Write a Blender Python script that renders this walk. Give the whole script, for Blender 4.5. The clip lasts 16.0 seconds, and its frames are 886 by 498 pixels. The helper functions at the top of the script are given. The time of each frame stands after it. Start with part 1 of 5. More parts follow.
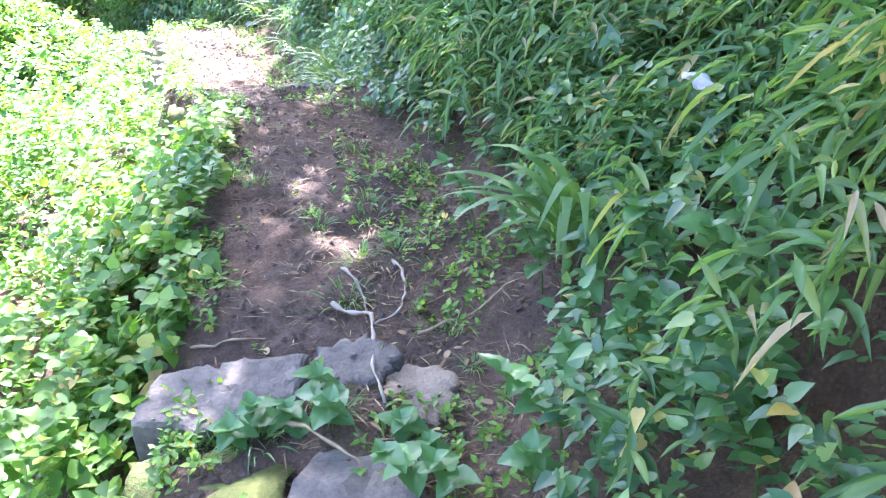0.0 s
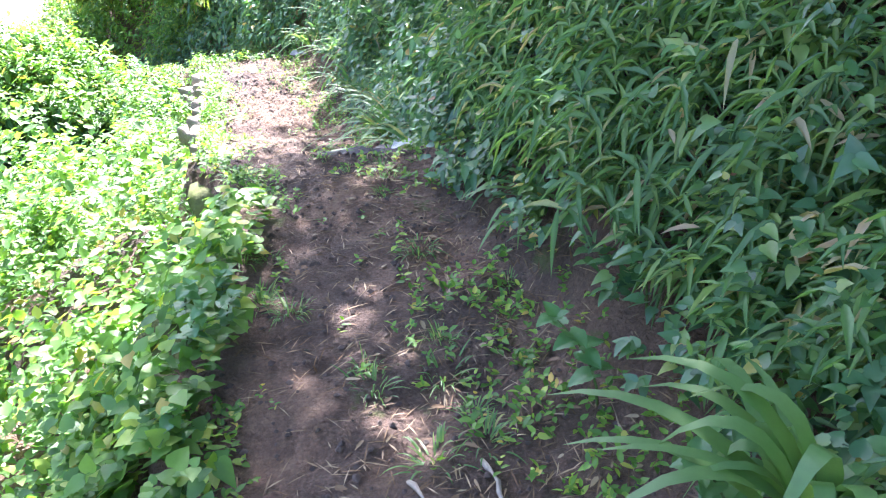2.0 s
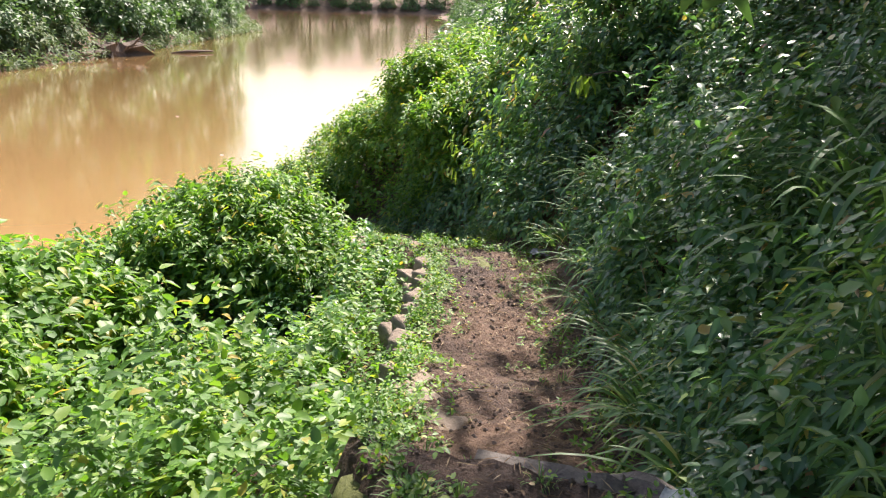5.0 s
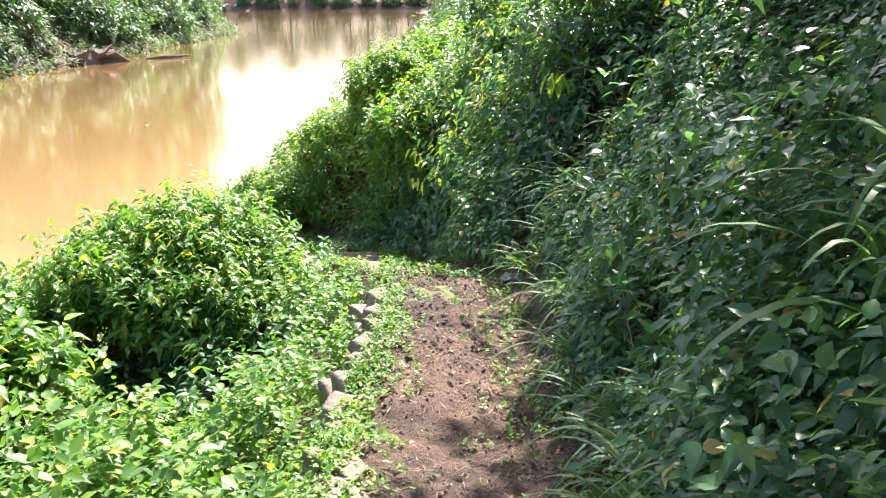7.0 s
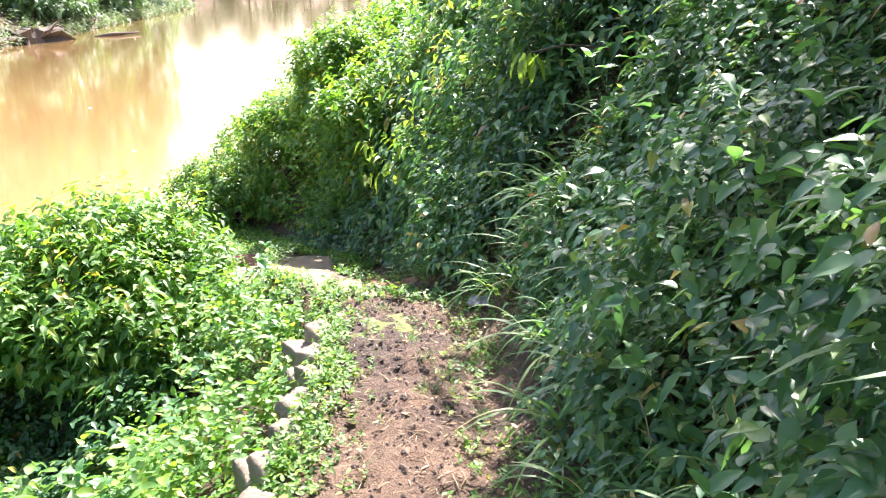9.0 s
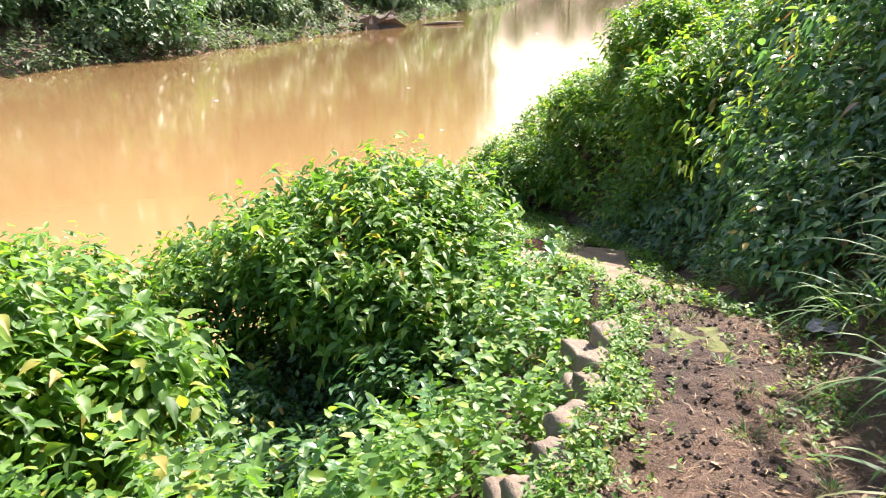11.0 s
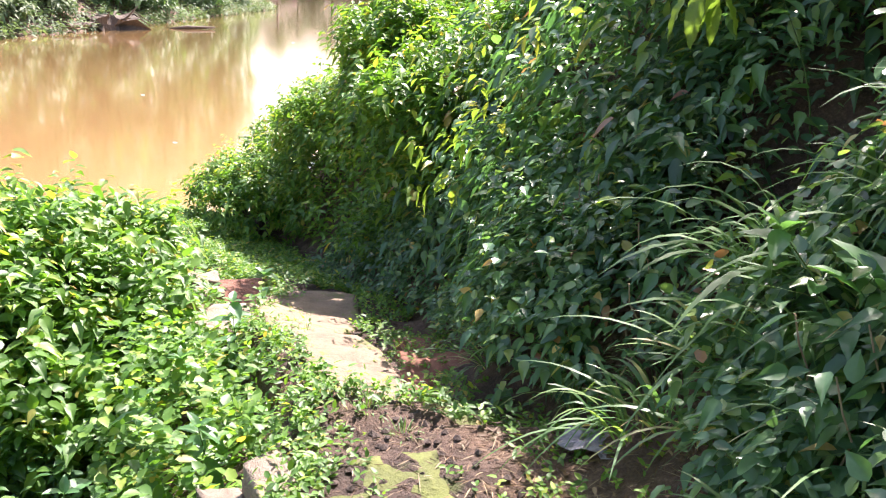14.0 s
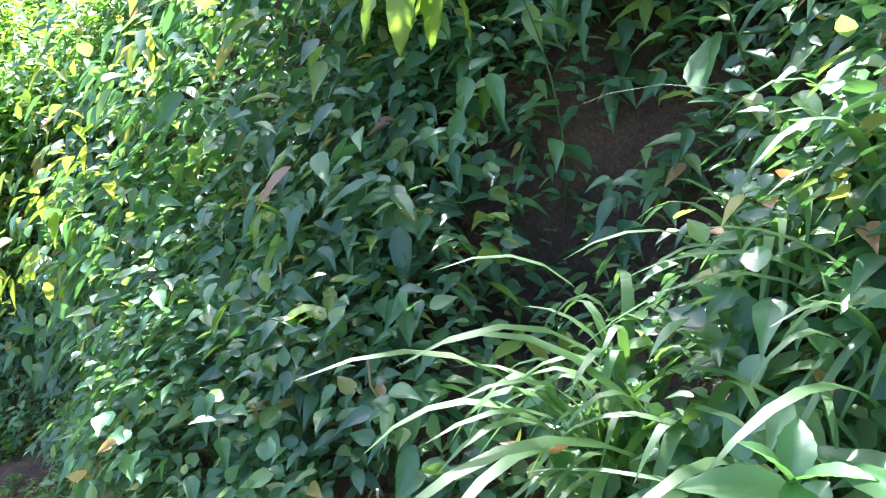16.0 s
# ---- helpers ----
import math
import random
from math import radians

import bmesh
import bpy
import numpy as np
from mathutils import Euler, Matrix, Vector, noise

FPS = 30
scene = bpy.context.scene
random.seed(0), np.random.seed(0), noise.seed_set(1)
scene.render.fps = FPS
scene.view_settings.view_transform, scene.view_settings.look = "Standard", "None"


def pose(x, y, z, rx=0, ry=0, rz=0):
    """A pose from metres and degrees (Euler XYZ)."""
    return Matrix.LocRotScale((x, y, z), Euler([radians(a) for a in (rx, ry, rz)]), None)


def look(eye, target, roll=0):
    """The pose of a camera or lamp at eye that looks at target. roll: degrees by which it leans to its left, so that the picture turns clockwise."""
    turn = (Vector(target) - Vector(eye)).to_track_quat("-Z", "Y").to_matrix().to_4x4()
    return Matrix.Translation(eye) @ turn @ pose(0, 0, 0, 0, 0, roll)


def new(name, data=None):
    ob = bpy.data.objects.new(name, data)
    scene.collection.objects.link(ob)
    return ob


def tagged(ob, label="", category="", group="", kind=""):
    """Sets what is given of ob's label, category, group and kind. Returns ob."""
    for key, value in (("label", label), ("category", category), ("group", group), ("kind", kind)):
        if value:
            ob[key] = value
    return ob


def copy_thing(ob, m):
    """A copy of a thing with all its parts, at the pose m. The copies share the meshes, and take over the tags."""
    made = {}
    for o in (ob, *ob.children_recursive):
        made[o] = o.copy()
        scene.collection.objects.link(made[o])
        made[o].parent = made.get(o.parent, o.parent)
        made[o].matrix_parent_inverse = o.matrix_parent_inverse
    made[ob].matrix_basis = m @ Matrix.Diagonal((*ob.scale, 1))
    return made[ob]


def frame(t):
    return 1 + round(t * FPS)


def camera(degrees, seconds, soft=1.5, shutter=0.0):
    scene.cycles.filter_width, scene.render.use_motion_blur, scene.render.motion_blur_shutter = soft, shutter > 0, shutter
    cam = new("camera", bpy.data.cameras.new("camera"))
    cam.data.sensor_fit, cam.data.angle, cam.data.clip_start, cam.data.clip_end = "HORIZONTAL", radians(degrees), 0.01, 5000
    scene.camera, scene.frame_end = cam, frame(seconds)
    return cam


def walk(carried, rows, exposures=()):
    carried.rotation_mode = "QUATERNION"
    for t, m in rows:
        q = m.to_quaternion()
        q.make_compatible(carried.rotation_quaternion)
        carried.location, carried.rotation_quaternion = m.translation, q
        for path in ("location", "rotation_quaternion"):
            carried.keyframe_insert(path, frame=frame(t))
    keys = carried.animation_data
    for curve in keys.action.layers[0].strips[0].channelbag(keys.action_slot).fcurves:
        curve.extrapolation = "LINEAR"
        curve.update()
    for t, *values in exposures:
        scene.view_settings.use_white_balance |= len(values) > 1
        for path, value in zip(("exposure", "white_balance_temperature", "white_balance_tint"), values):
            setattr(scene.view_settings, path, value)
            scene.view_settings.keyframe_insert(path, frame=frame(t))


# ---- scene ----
cam = camera(57.1, 16.0, 1.15)
PATH = [
    (0, (-0.005, 0.345, 1.534), (-0.014, 2.094, 0.564), -0.0),
    (0.5, (-0.004, 0.537, 1.524), (-0.05, 2.269, 0.524), -1.5),
    (1, (-0.04, 0.81, 1.519), (-0.073, 2.547, 0.528), -3.1),
    (1.5, (-0.089, 1.103, 1.502), (-0.143, 2.85, 0.53), -4.0),
    (2, (-0.132, 1.406, 1.506), (-0.285, 3.148, 0.536), -3.8),
    (2.5, (-0.261, 1.68, 1.461), (-0.734, 3.397, 0.55), -4.4),
    (3, (-0.37, 1.922, 1.476), (-1.228, 3.573, 0.742), -1.9),
    (3.5, (-0.386, 2.167, 1.49), (-1.417, 3.748, 0.829), 0.9),
    (4, (-0.409, 2.372, 1.47), (-1.307, 4.046, 0.842), 0.9),
    (4.5, (-0.477, 2.629, 1.451), (-1.176, 4.406, 0.854), 1.3),
    (4.7, (-0.503, 2.712, 1.442), (-1.186, 4.495, 0.847), 1.9),
    (6.8, (-0.605, 3.72, 1.393), (-1.3, 5.498, 0.793), 0.7),
    (7, (-0.622, 3.784, 1.408), (-1.286, 5.57, 0.802), -0.2),
    (7.5, (-0.606, 4.016, 1.408), (-1.019, 5.868, 0.775), -1.4),
    (8, (-0.721, 4.308, 1.388), (-0.987, 6.183, 0.743), -0.5),
    (8.5, (-0.839, 4.55, 1.368), (-1.255, 6.392, 0.709), -0.5),
    (9, (-0.913, 4.82, 1.35), (-1.495, 6.614, 0.686), -0.6),
    (9.5, (-1.022, 5.011, 1.305), (-1.724, 6.758, 0.632), -1.0),
    (10, (-1.151, 5.167, 1.3), (-2.131, 6.779, 0.636), -2.8),
    (10.2, (-1.185, 5.238, 1.243), (-2.299, 6.762, 0.582), -3.8),
    (12.3, (-1.51, 5.906, 0.858), (-2.673, 7.392, 0.195), 2.7),
    (12.5, (-1.537, 6.001, 0.853), (-2.661, 7.522, 0.203), 3.4),
    (13, (-1.618, 6.277, 0.78), (-2.554, 7.934, 0.166), 2.6),
    (13.5, (-1.662, 6.618, 0.743), (-2.441, 8.352, 0.121), 2.8),
    (14, (-1.699, 6.956, 0.763), (-2.423, 8.714, 0.142), 3.2),
    (14.5, (-1.824, 7.256, 0.723), (-2.307, 9.099, 0.113), 2.5),
    (15, (-1.911, 7.565, 0.697), (-2.168, 9.455, 0.094), 2.2),
    (15.5, (-1.956, 7.906, 0.696), (-2.102, 9.812, 0.107), 3.1),
    (16, (-2.03, 8.194, 0.688), (-1.951, 10.111, 0.123), 2.8),
]
EXPOSURES = ((0, 3.7, 5600, 27), (1.0, 3.35, 5600, 26), (2.0, 3.1, 5700, 24), (2.6, 2.8, 5900, 22), (3.0, 1.9, 6450, 20), (3.5, 1.35, 6600, 20), (4.0, 1.2, 6700, 20), (4.5, 1.2, 6750, 20), (7.0, 1.85, 6350, 19), (8.8, 2.25, 6300, 20), (10.2, 1.85, 6450, 20), (12.3, 1.4, 6700, 20), (13.2, 1.65, 6600, 23), (14.0, 1.9, 6450, 26), (14.5, 1.8, 6450, 26), (15.0, 1.75, 6400, 22), (15.6, 2.65, 5800, 22), (16, 2.95, 5650, 22))
walk(cam, [(t, look(eye, target, roll)) for t, eye, target, roll in PATH], EXPOSURES)

# ---- world, sun, exposure ----
SUN = Vector((-0.02, 0.62, 0.78)).normalized()
world = bpy.data.worlds.new("world")
scene.world = world
world.use_nodes = True
wn = world.node_tree.nodes
sky = wn.new("ShaderNodeTexSky")
sky.sky_type, sky.sun_disc = "NISHITA", False
sky.sun_elevation = math.asin(SUN.z)
sky.sun_rotation = math.atan2(SUN.x, SUN.y)
sky.air_density, sky.dust_density, sky.ozone_density = 1.5, 3.0, 1.5
wn["Background"].inputs["Strength"].default_value = 0.095
world.node_tree.links.new(sky.outputs["Color"], wn["Background"].inputs["Color"])
sun_lamp = bpy.data.lights.new("sun", "SUN")
sun_lamp.energy, sun_lamp.angle, sun_lamp.color = 5.0, radians(0.6), (1.0, 0.95, 0.86)
sun_ob = new("sun", sun_lamp)
sun_ob.matrix_world = look(SUN * 60, (0, 0, 0))


# ---- materials ----
def material(name):
    m = bpy.data.materials.new(name)
    m.use_nodes = True
    nt = m.node_tree
    return m, nt, nt.nodes["Principled BSDF"], nt.nodes["Material Output"]


def ramp(nt, fac, stops):
    r = nt.nodes.new("ShaderNodeValToRGB")
    e = r.color_ramp.elements
    while len(e) < len(stops):
        e.new(0.5)
    for el, (p, c) in zip(e, stops):
        el.position, el.color = p, (*c, 1)
    nt.links.new(fac, r.inputs["Fac"])
    return r.outputs["Color"]


def noise_tex(nt, scale, detail=6, rough=0.6, coords="Object", stretch=None):
    tc = nt.nodes.new("ShaderNodeTexCoord")
    n = nt.nodes.new("ShaderNodeTexNoise")
    n.inputs["Scale"].default_value, n.inputs["Detail"].default_value, n.inputs["Roughness"].default_value = scale, detail, rough
    src = tc.outputs[coords]
    if stretch:
        mp = nt.nodes.new("ShaderNodeMapping")
        mp.inputs["Scale"].default_value = stretch
        nt.links.new(src, mp.inputs["Vector"])
        src = mp.outputs["Vector"]
    nt.links.new(src, n.inputs["Vector"])
    return n.outputs["Fac"]


def mix_col(nt, fac, a, b, mode="MIX"):
    m = nt.nodes.new("ShaderNodeMix")
    m.data_type, m.blend_type = "RGBA", mode
    for sock, v in ((m.inputs[0], fac), (m.inputs[6], a), (m.inputs[7], b)):
        if isinstance(v, (int, float)):
            sock.default_value = v
        elif isinstance(v, tuple):
            sock.default_value = (*v, 1)
        else:
            nt.links.new(v, sock)
    return m.outputs[2]


def bump(nt, height, strength, dist, target):
    b = nt.nodes.new("ShaderNodeBump")
    b.inputs["Strength"].default_value, b.inputs["Distance"].default_value = strength, dist
    nt.links.new(height, b.inputs["Height"])
    nt.links.new(b.outputs["Normal"], target.inputs["Normal"])
    return b


def leaf_material(name, greens, glow, rough=0.5, through_share=0.38):
    """Thin leaf: a glossy face with light coming through it; greens vary leaf by leaf."""
    m, nt, p, out = material(name)
    geo = nt.nodes.new("ShaderNodeNewGeometry")
    col = ramp(nt, geo.outputs["Random Per Island"], greens)
    patch = noise_tex(nt, 1.7, 3)
    shade = ramp(nt, patch, [(0.3, (0.62, 0.68, 0.7)), (0.7, (1.15, 1.1, 0.95))])
    vein = noise_tex(nt, 90, 2)
    col = mix_col(nt, 0.85, col, shade, "MULTIPLY")
    col2 = mix_col(nt, 0.25, col, ramp(nt, vein, [(0.35, (0.6, 0.6, 0.6)), (0.65, (1.2, 1.2, 1.1))]), "MULTIPLY")
    nt.links.new(col2, p.inputs["Base Color"])
    p.inputs["Roughness"].default_value = rough
    p.inputs["Specular IOR Level"].default_value = 0.6 if rough < 0.45 else 0.5
    tr = nt.nodes.new("ShaderNodeBsdfTranslucent")
    nt.links.new(mix_col(nt, 1.0, col, glow, "MULTIPLY"), tr.inputs["Color"])
    mx = nt.nodes.new("ShaderNodeMixShader")
    mx.inputs["Fac"].default_value = through_share
    nt.links.new(p.outputs["BSDF"], mx.inputs[1])
    nt.links.new(tr.outputs["BSDF"], mx.inputs[2])
    nt.links.new(mx.outputs["Shader"], out.inputs["Surface"])
    return m


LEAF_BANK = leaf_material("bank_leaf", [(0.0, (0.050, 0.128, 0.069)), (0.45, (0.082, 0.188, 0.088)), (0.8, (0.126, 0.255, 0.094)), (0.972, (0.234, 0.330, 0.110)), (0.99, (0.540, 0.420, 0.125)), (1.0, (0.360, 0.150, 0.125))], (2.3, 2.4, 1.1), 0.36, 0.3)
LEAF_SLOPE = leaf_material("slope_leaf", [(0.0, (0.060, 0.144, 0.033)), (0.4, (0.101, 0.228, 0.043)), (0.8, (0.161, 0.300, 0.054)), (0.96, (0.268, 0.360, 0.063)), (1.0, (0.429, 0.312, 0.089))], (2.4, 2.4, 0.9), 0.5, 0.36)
LEAF_GRASS = leaf_material("grass_blade", [(0.0, (0.082, 0.176, 0.077)), (0.6, (0.138, 0.257, 0.097)), (0.9, (0.227, 0.324, 0.110)), (1.0, (0.486, 0.365, 0.276))], (2.2, 2.3, 1.0), 0.46, 0.38)
LEAF_BROAD = leaf_material("broad_leaf", [(0.0, (0.074, 0.188, 0.088)), (0.6, (0.113, 0.250, 0.100)), (1.0, (0.180, 0.312, 0.112))], (2.2, 2.3, 1.0), 0.4, 0.35)
# yellowing leaves; on the bank shoots this yellow stands for sunlight
LEAF_YELLOW = leaf_material("yellowing_and_sunlit_leaf", [(0.0, (0.14, 0.26, 0.04)), (0.7, (0.2, 0.31, 0.05)), (1.0, (0.3, 0.3, 0.06))], (1.8, 1.8, 1.0), 0.4, 0.45)
LEAF_TREE = leaf_material("tree_leaf", [(0.0, (0.043, 0.100, 0.046)), (0.6, (0.072, 0.157, 0.062)), (1.0, (0.129, 0.229, 0.083))], (2.0, 2.1, 1.0), 0.5, 0.3)
LEAF_FAR = leaf_material("far_leaf", [(0.0, (0.085, 0.140, 0.070)), (0.6, (0.120, 0.185, 0.090)), (1.0, (0.180, 0.235, 0.115))], (1.6, 1.7, 1.0), 0.6, 0.3)
LEAF_DEAD = leaf_material("dead_leaf", [(0.0, (0.12, 0.07, 0.04)), (0.5, (0.24, 0.15, 0.08)), (1.0, (0.42, 0.33, 0.22))], (1.2, 1.0, 0.8), 0.7, 0.15)


def soil_material():
    m, nt, p, out = material("soil")
    big = noise_tex(nt, 0.9, 4)
    mid = noise_tex(nt, 9, 6, 0.7)
    fine = noise_tex(nt, 120, 4, 0.7)
    damp = ramp(nt, mid, [(0.3, (0.06, 0.04, 0.032)), (0.55, (0.13, 0.086, 0.066)), (0.8, (0.22, 0.155, 0.12))])
    dry = ramp(nt, mid, [(0.3, (0.14, 0.085, 0.054)), (0.6, (0.27, 0.17, 0.112)), (0.85, (0.4, 0.28, 0.195))])
    col = mix_col(nt, ramp(nt, big, [(0.4, (0, 0, 0)), (0.6, (1, 1, 1))]), damp, dry)
    col = mix_col(nt, 0.45, col, ramp(nt, fine, [(0.3, (0.45, 0.43, 0.42)), (0.7, (1.3, 1.28, 1.25))]), "MULTIPLY")
    crumb = nt.nodes.new("ShaderNodeTexVoronoi")
    crumb.inputs["Scale"].default_value = 75
    tc = nt.nodes.new("ShaderNodeTexCoord")
    nt.links.new(tc.outputs["Object"], crumb.inputs["Vector"])
    col = mix_col(nt, 0.4, col, ramp(nt, crumb.outputs["Distance"], [(0.1, (1.25, 1.2, 1.15)), (0.6, (0.45, 0.43, 0.42))]), "MULTIPLY")
    moss = noise_tex(nt, 3.1, 5, 0.75)
    col = mix_col(nt, ramp(nt, moss, [(0.6, (0, 0, 0)), (0.68, (0.75, 0.75, 0.75))]), col, (0.1, 0.13, 0.03))
    nt.links.new(col, p.inputs["Base Color"])
    p.inputs["Roughness"].default_value = 0.85
    b1 = bump(nt, fine, 1.0, 0.018, p)
    b2 = nt.nodes.new("ShaderNodeBump")
    b2.inputs["Strength"].default_value, b2.inputs["Distance"].default_value = 1.0, 0.045
    nt.links.new(noise_tex(nt, 26, 5, 0.7), b2.inputs["Height"])
    nt.links.new(b2.outputs["Normal"], b1.inputs["Normal"])
    return m


def stone_material(name, dark, light, mossy=0.6):
    m, nt, p, out = material(name)
    oi = nt.nodes.new("ShaderNodeObjectInfo")
    mid = noise_tex(nt, 7, 7, 0.7)
    fine = noise_tex(nt, 70, 5, 0.7)
    col = ramp(nt, mid, [(0.25, dark), (0.75, light)])
    col = mix_col(nt, 0.5, col, ramp(nt, oi.outputs["Random"], [(0.0, (0.72, 0.7, 0.68)), (1.0, (1.15, 1.12, 1.05))]), "MULTIPLY")
    col = mix_col(nt, 0.5, col, ramp(nt, fine, [(0.3, (0.5, 0.5, 0.5)), (0.7, (1.25, 1.25, 1.25))]), "MULTIPLY")
    ms = noise_tex(nt, 5, 6, 0.75)
    col = mix_col(nt, ramp(nt, ms, [(mossy, (0, 0, 0)), (mossy + 0.08, (0.9, 0.9, 0.9))]), col, (0.14, 0.17, 0.035))
    nt.links.new(col, p.inputs["Base Color"])
    p.inputs["Roughness"].default_value = 0.8
    b1 = bump(nt, fine, 0.6, 0.01, p)
    b2 = nt.nodes.new("ShaderNodeBump")
    b2.inputs["Strength"].default_value, b2.inputs["Distance"].default_value = 0.8, 0.03
    nt.links.new(mid, b2.inputs["Height"])
    nt.links.new(b2.outputs["Normal"], b1.inputs["Normal"])
    return m


def bark_material(name, dark, light):
    m, nt, p, out = material(name)
    n = noise_tex(nt, 14, 6, 0.7, stretch=(1, 1, 0.25))
    nt.links.new(ramp(nt, n, [(0.3, dark), (0.7, light)]), p.inputs["Base Color"])
    p.inputs["Roughness"].default_value = 0.85
    bump(nt, n, 0.8, 0.02, p)
    return m


def water_material():
    m, nt, p, out = material("muddy_water")
    n = noise_tex(nt, 0.06, 4, 0.6)
    nt.links.new(ramp(nt, n, [(0.3, (0.33, 0.2, 0.085)), (0.7, (0.4, 0.255, 0.115))]), p.inputs["Base Color"])
    p.inputs["Roughness"].default_value = 0.085
    p.inputs["IOR"].default_value = 1.33
    p.inputs["Coat Weight"].default_value = 1.0
    p.inputs["Coat IOR"].default_value = 1.45
    p.inputs["Coat Roughness"].default_value = 0.075
    rip = noise_tex(nt, 1.6, 4, 0.55, stretch=(1, 0.5, 1))
    bump(nt, rip, 0.02, 0.05, p)
    return m


SOIL = soil_material()
STONE_GREY = stone_material("grey_stone", (0.065, 0.057, 0.052), (0.25, 0.22, 0.195), 0.6)
RED_EARTH = stone_material("red_earth", (0.13, 0.05, 0.028), (0.3, 0.13, 0.075), 0.66)
STONE_TAN = stone_material("tan_stone", (0.15, 0.115, 0.085), (0.36, 0.29, 0.22), 0.58)
STONE_SLAB = stone_material("slab_stone", (0.15, 0.105, 0.07), (0.32, 0.235, 0.155), 0.57)
MOSS = stone_material("moss", (0.07, 0.085, 0.02), (0.15, 0.17, 0.035), 0.55)
CLOD = stone_material("clod", (0.05, 0.035, 0.03), (0.14, 0.1, 0.08), 0.75)
BARK = bark_material("bark", (0.05, 0.035, 0.025), (0.16, 0.12, 0.09))
ROOT = bark_material("pale_root", (0.22, 0.17, 0.13), (0.5, 0.42, 0.34))
STEM = bark_material("green_stem", (0.05, 0.1, 0.02), (0.12, 0.2, 0.05))
DRY = bark_material("dry_stalk", (0.2, 0.14, 0.08), (0.42, 0.33, 0.2))
WATER = water_material()


# ---- mesh helpers ----
def mesh_of(name, verts, faces, mat, smooth=True):
    me = bpy.data.meshes.new(name)
    me.from_pydata([tuple(v) for v in verts], [], faces)
    me.materials.append(mat)
    if smooth:
        me.polygons.foreach_set("use_smooth", [True] * len(me.polygons))
    me.update()
    return me


def mesh_np(name, verts, tris, mat, smooth=False):
    """A mesh from arrays of corners and triangles."""
    me = bpy.data.meshes.new(name)
    nv, nf = len(verts), len(tris)
    me.vertices.add(nv)
    me.vertices.foreach_set("co", np.asarray(verts, np.float32).ravel())
    me.loops.add(nf * 3)
    me.loops.foreach_set("vertex_index", np.asarray(tris, np.int32).ravel())
    me.polygons.add(nf)
    me.polygons.foreach_set("loop_start", np.arange(0, nf * 3, 3, dtype=np.int32))
    if smooth:
        me.polygons.foreach_set("use_smooth", np.ones(nf, bool))
    me.materials.append(mat)
    me.update(calc_edges=True)
    return me


def part(name, me, parent=None, label=""):
    ob = new(name, me)
    if parent:
        ob.parent = parent
    if label:
        tagged(ob, label)
    return ob


def unit(a):
    return a / np.maximum(np.linalg.norm(a, axis=-1, keepdims=True), 1e-9)


LEAF = (np.array([(0, 0, 0), (.2, .4, .03), (.6, .4, .03), (1, 0, -.04), (.6, -.4, .03), (.2, -.4, .03), (.42, 0, -.04)]),
        np.array([(6, 0, 1), (6, 1, 2), (6, 2, 3), (6, 3, 4), (6, 4, 5), (6, 5, 0)]))
HEART = (np.array([(0, 0, 0), (-.07, .2, .03), (.04, .42, .04), (.28, .5, .04), (.6, .32, .02), (1, 0, -.06), (.6, -.32, .02), (.28, -.5, .04), (.04, -.42, .04), (-.07, -.2, .03), (.35, 0, -.05)]),
         np.array([(10, k, k + 1) for k in range(9)] + [(10, 9, 0)]))
DIAMOND = (np.array([(0, 0, 0), (.45, .5, .03), (1, 0, 0), (.45, -.5, .03)]), np.array([(0, 1, 2), (0, 2, 3)]))


def blade_shape(k):
    v, t = [], []
    for i in range(k):
        a = i / k
        w = 0.5 * min(1, 0.55 + 2.2 * a) * (1 - a ** 2.2) ** 0.8
        v += [(a, w, .0), (a, -w, .0)]
    v.append((1, 0, 0))
    for i in range(k - 1):
        t += [(2 * i, 2 * i + 1, 2 * i + 3), (2 * i, 2 * i + 3, 2 * i + 2)]
    t.append((2 * k - 2, 2 * k - 1, 2 * k))
    return np.array(v), np.array(t)


BLADE = blade_shape(7)
BLADE_LOW = blade_shape(4)


def spread(shape, P, D, N, L, W, droop):
    """Copies of a leaf shape: at P, along D, facing N, of length L and width W, bending down by droop."""
    tv, tt = shape
    n, m = len(P), len(tv)
    D = unit(D)
    S = unit(np.cross(D, N))
    N2 = np.cross(S, D)
    a, b, c = tv[:, 0], tv[:, 1], tv[:, 2]
    L, W, droop = (np.broadcast_to(np.asarray(q, float), (n,)) for q in (L, W, droop))
    V = (P[:, None] + D[:, None] * (L[:, None] * a)[..., None] + S[:, None] * (W[:, None] * b)[..., None]
         + N2[:, None] * (L[:, None] * c)[..., None])
    V[..., 2] -= droop[:, None] * L[:, None] * a[None] ** 2
    T = tt[None] + (np.arange(n) * m)[:, None, None]
    return V.reshape(-1, 3), T.reshape(-1, 3)


def join(pieces):
    vs, ts, o = [], [], 0
    for v, t in pieces:
        vs.append(v)
        ts.append(t + o)
        o += len(v)
    return np.concatenate(vs), np.concatenate(ts)


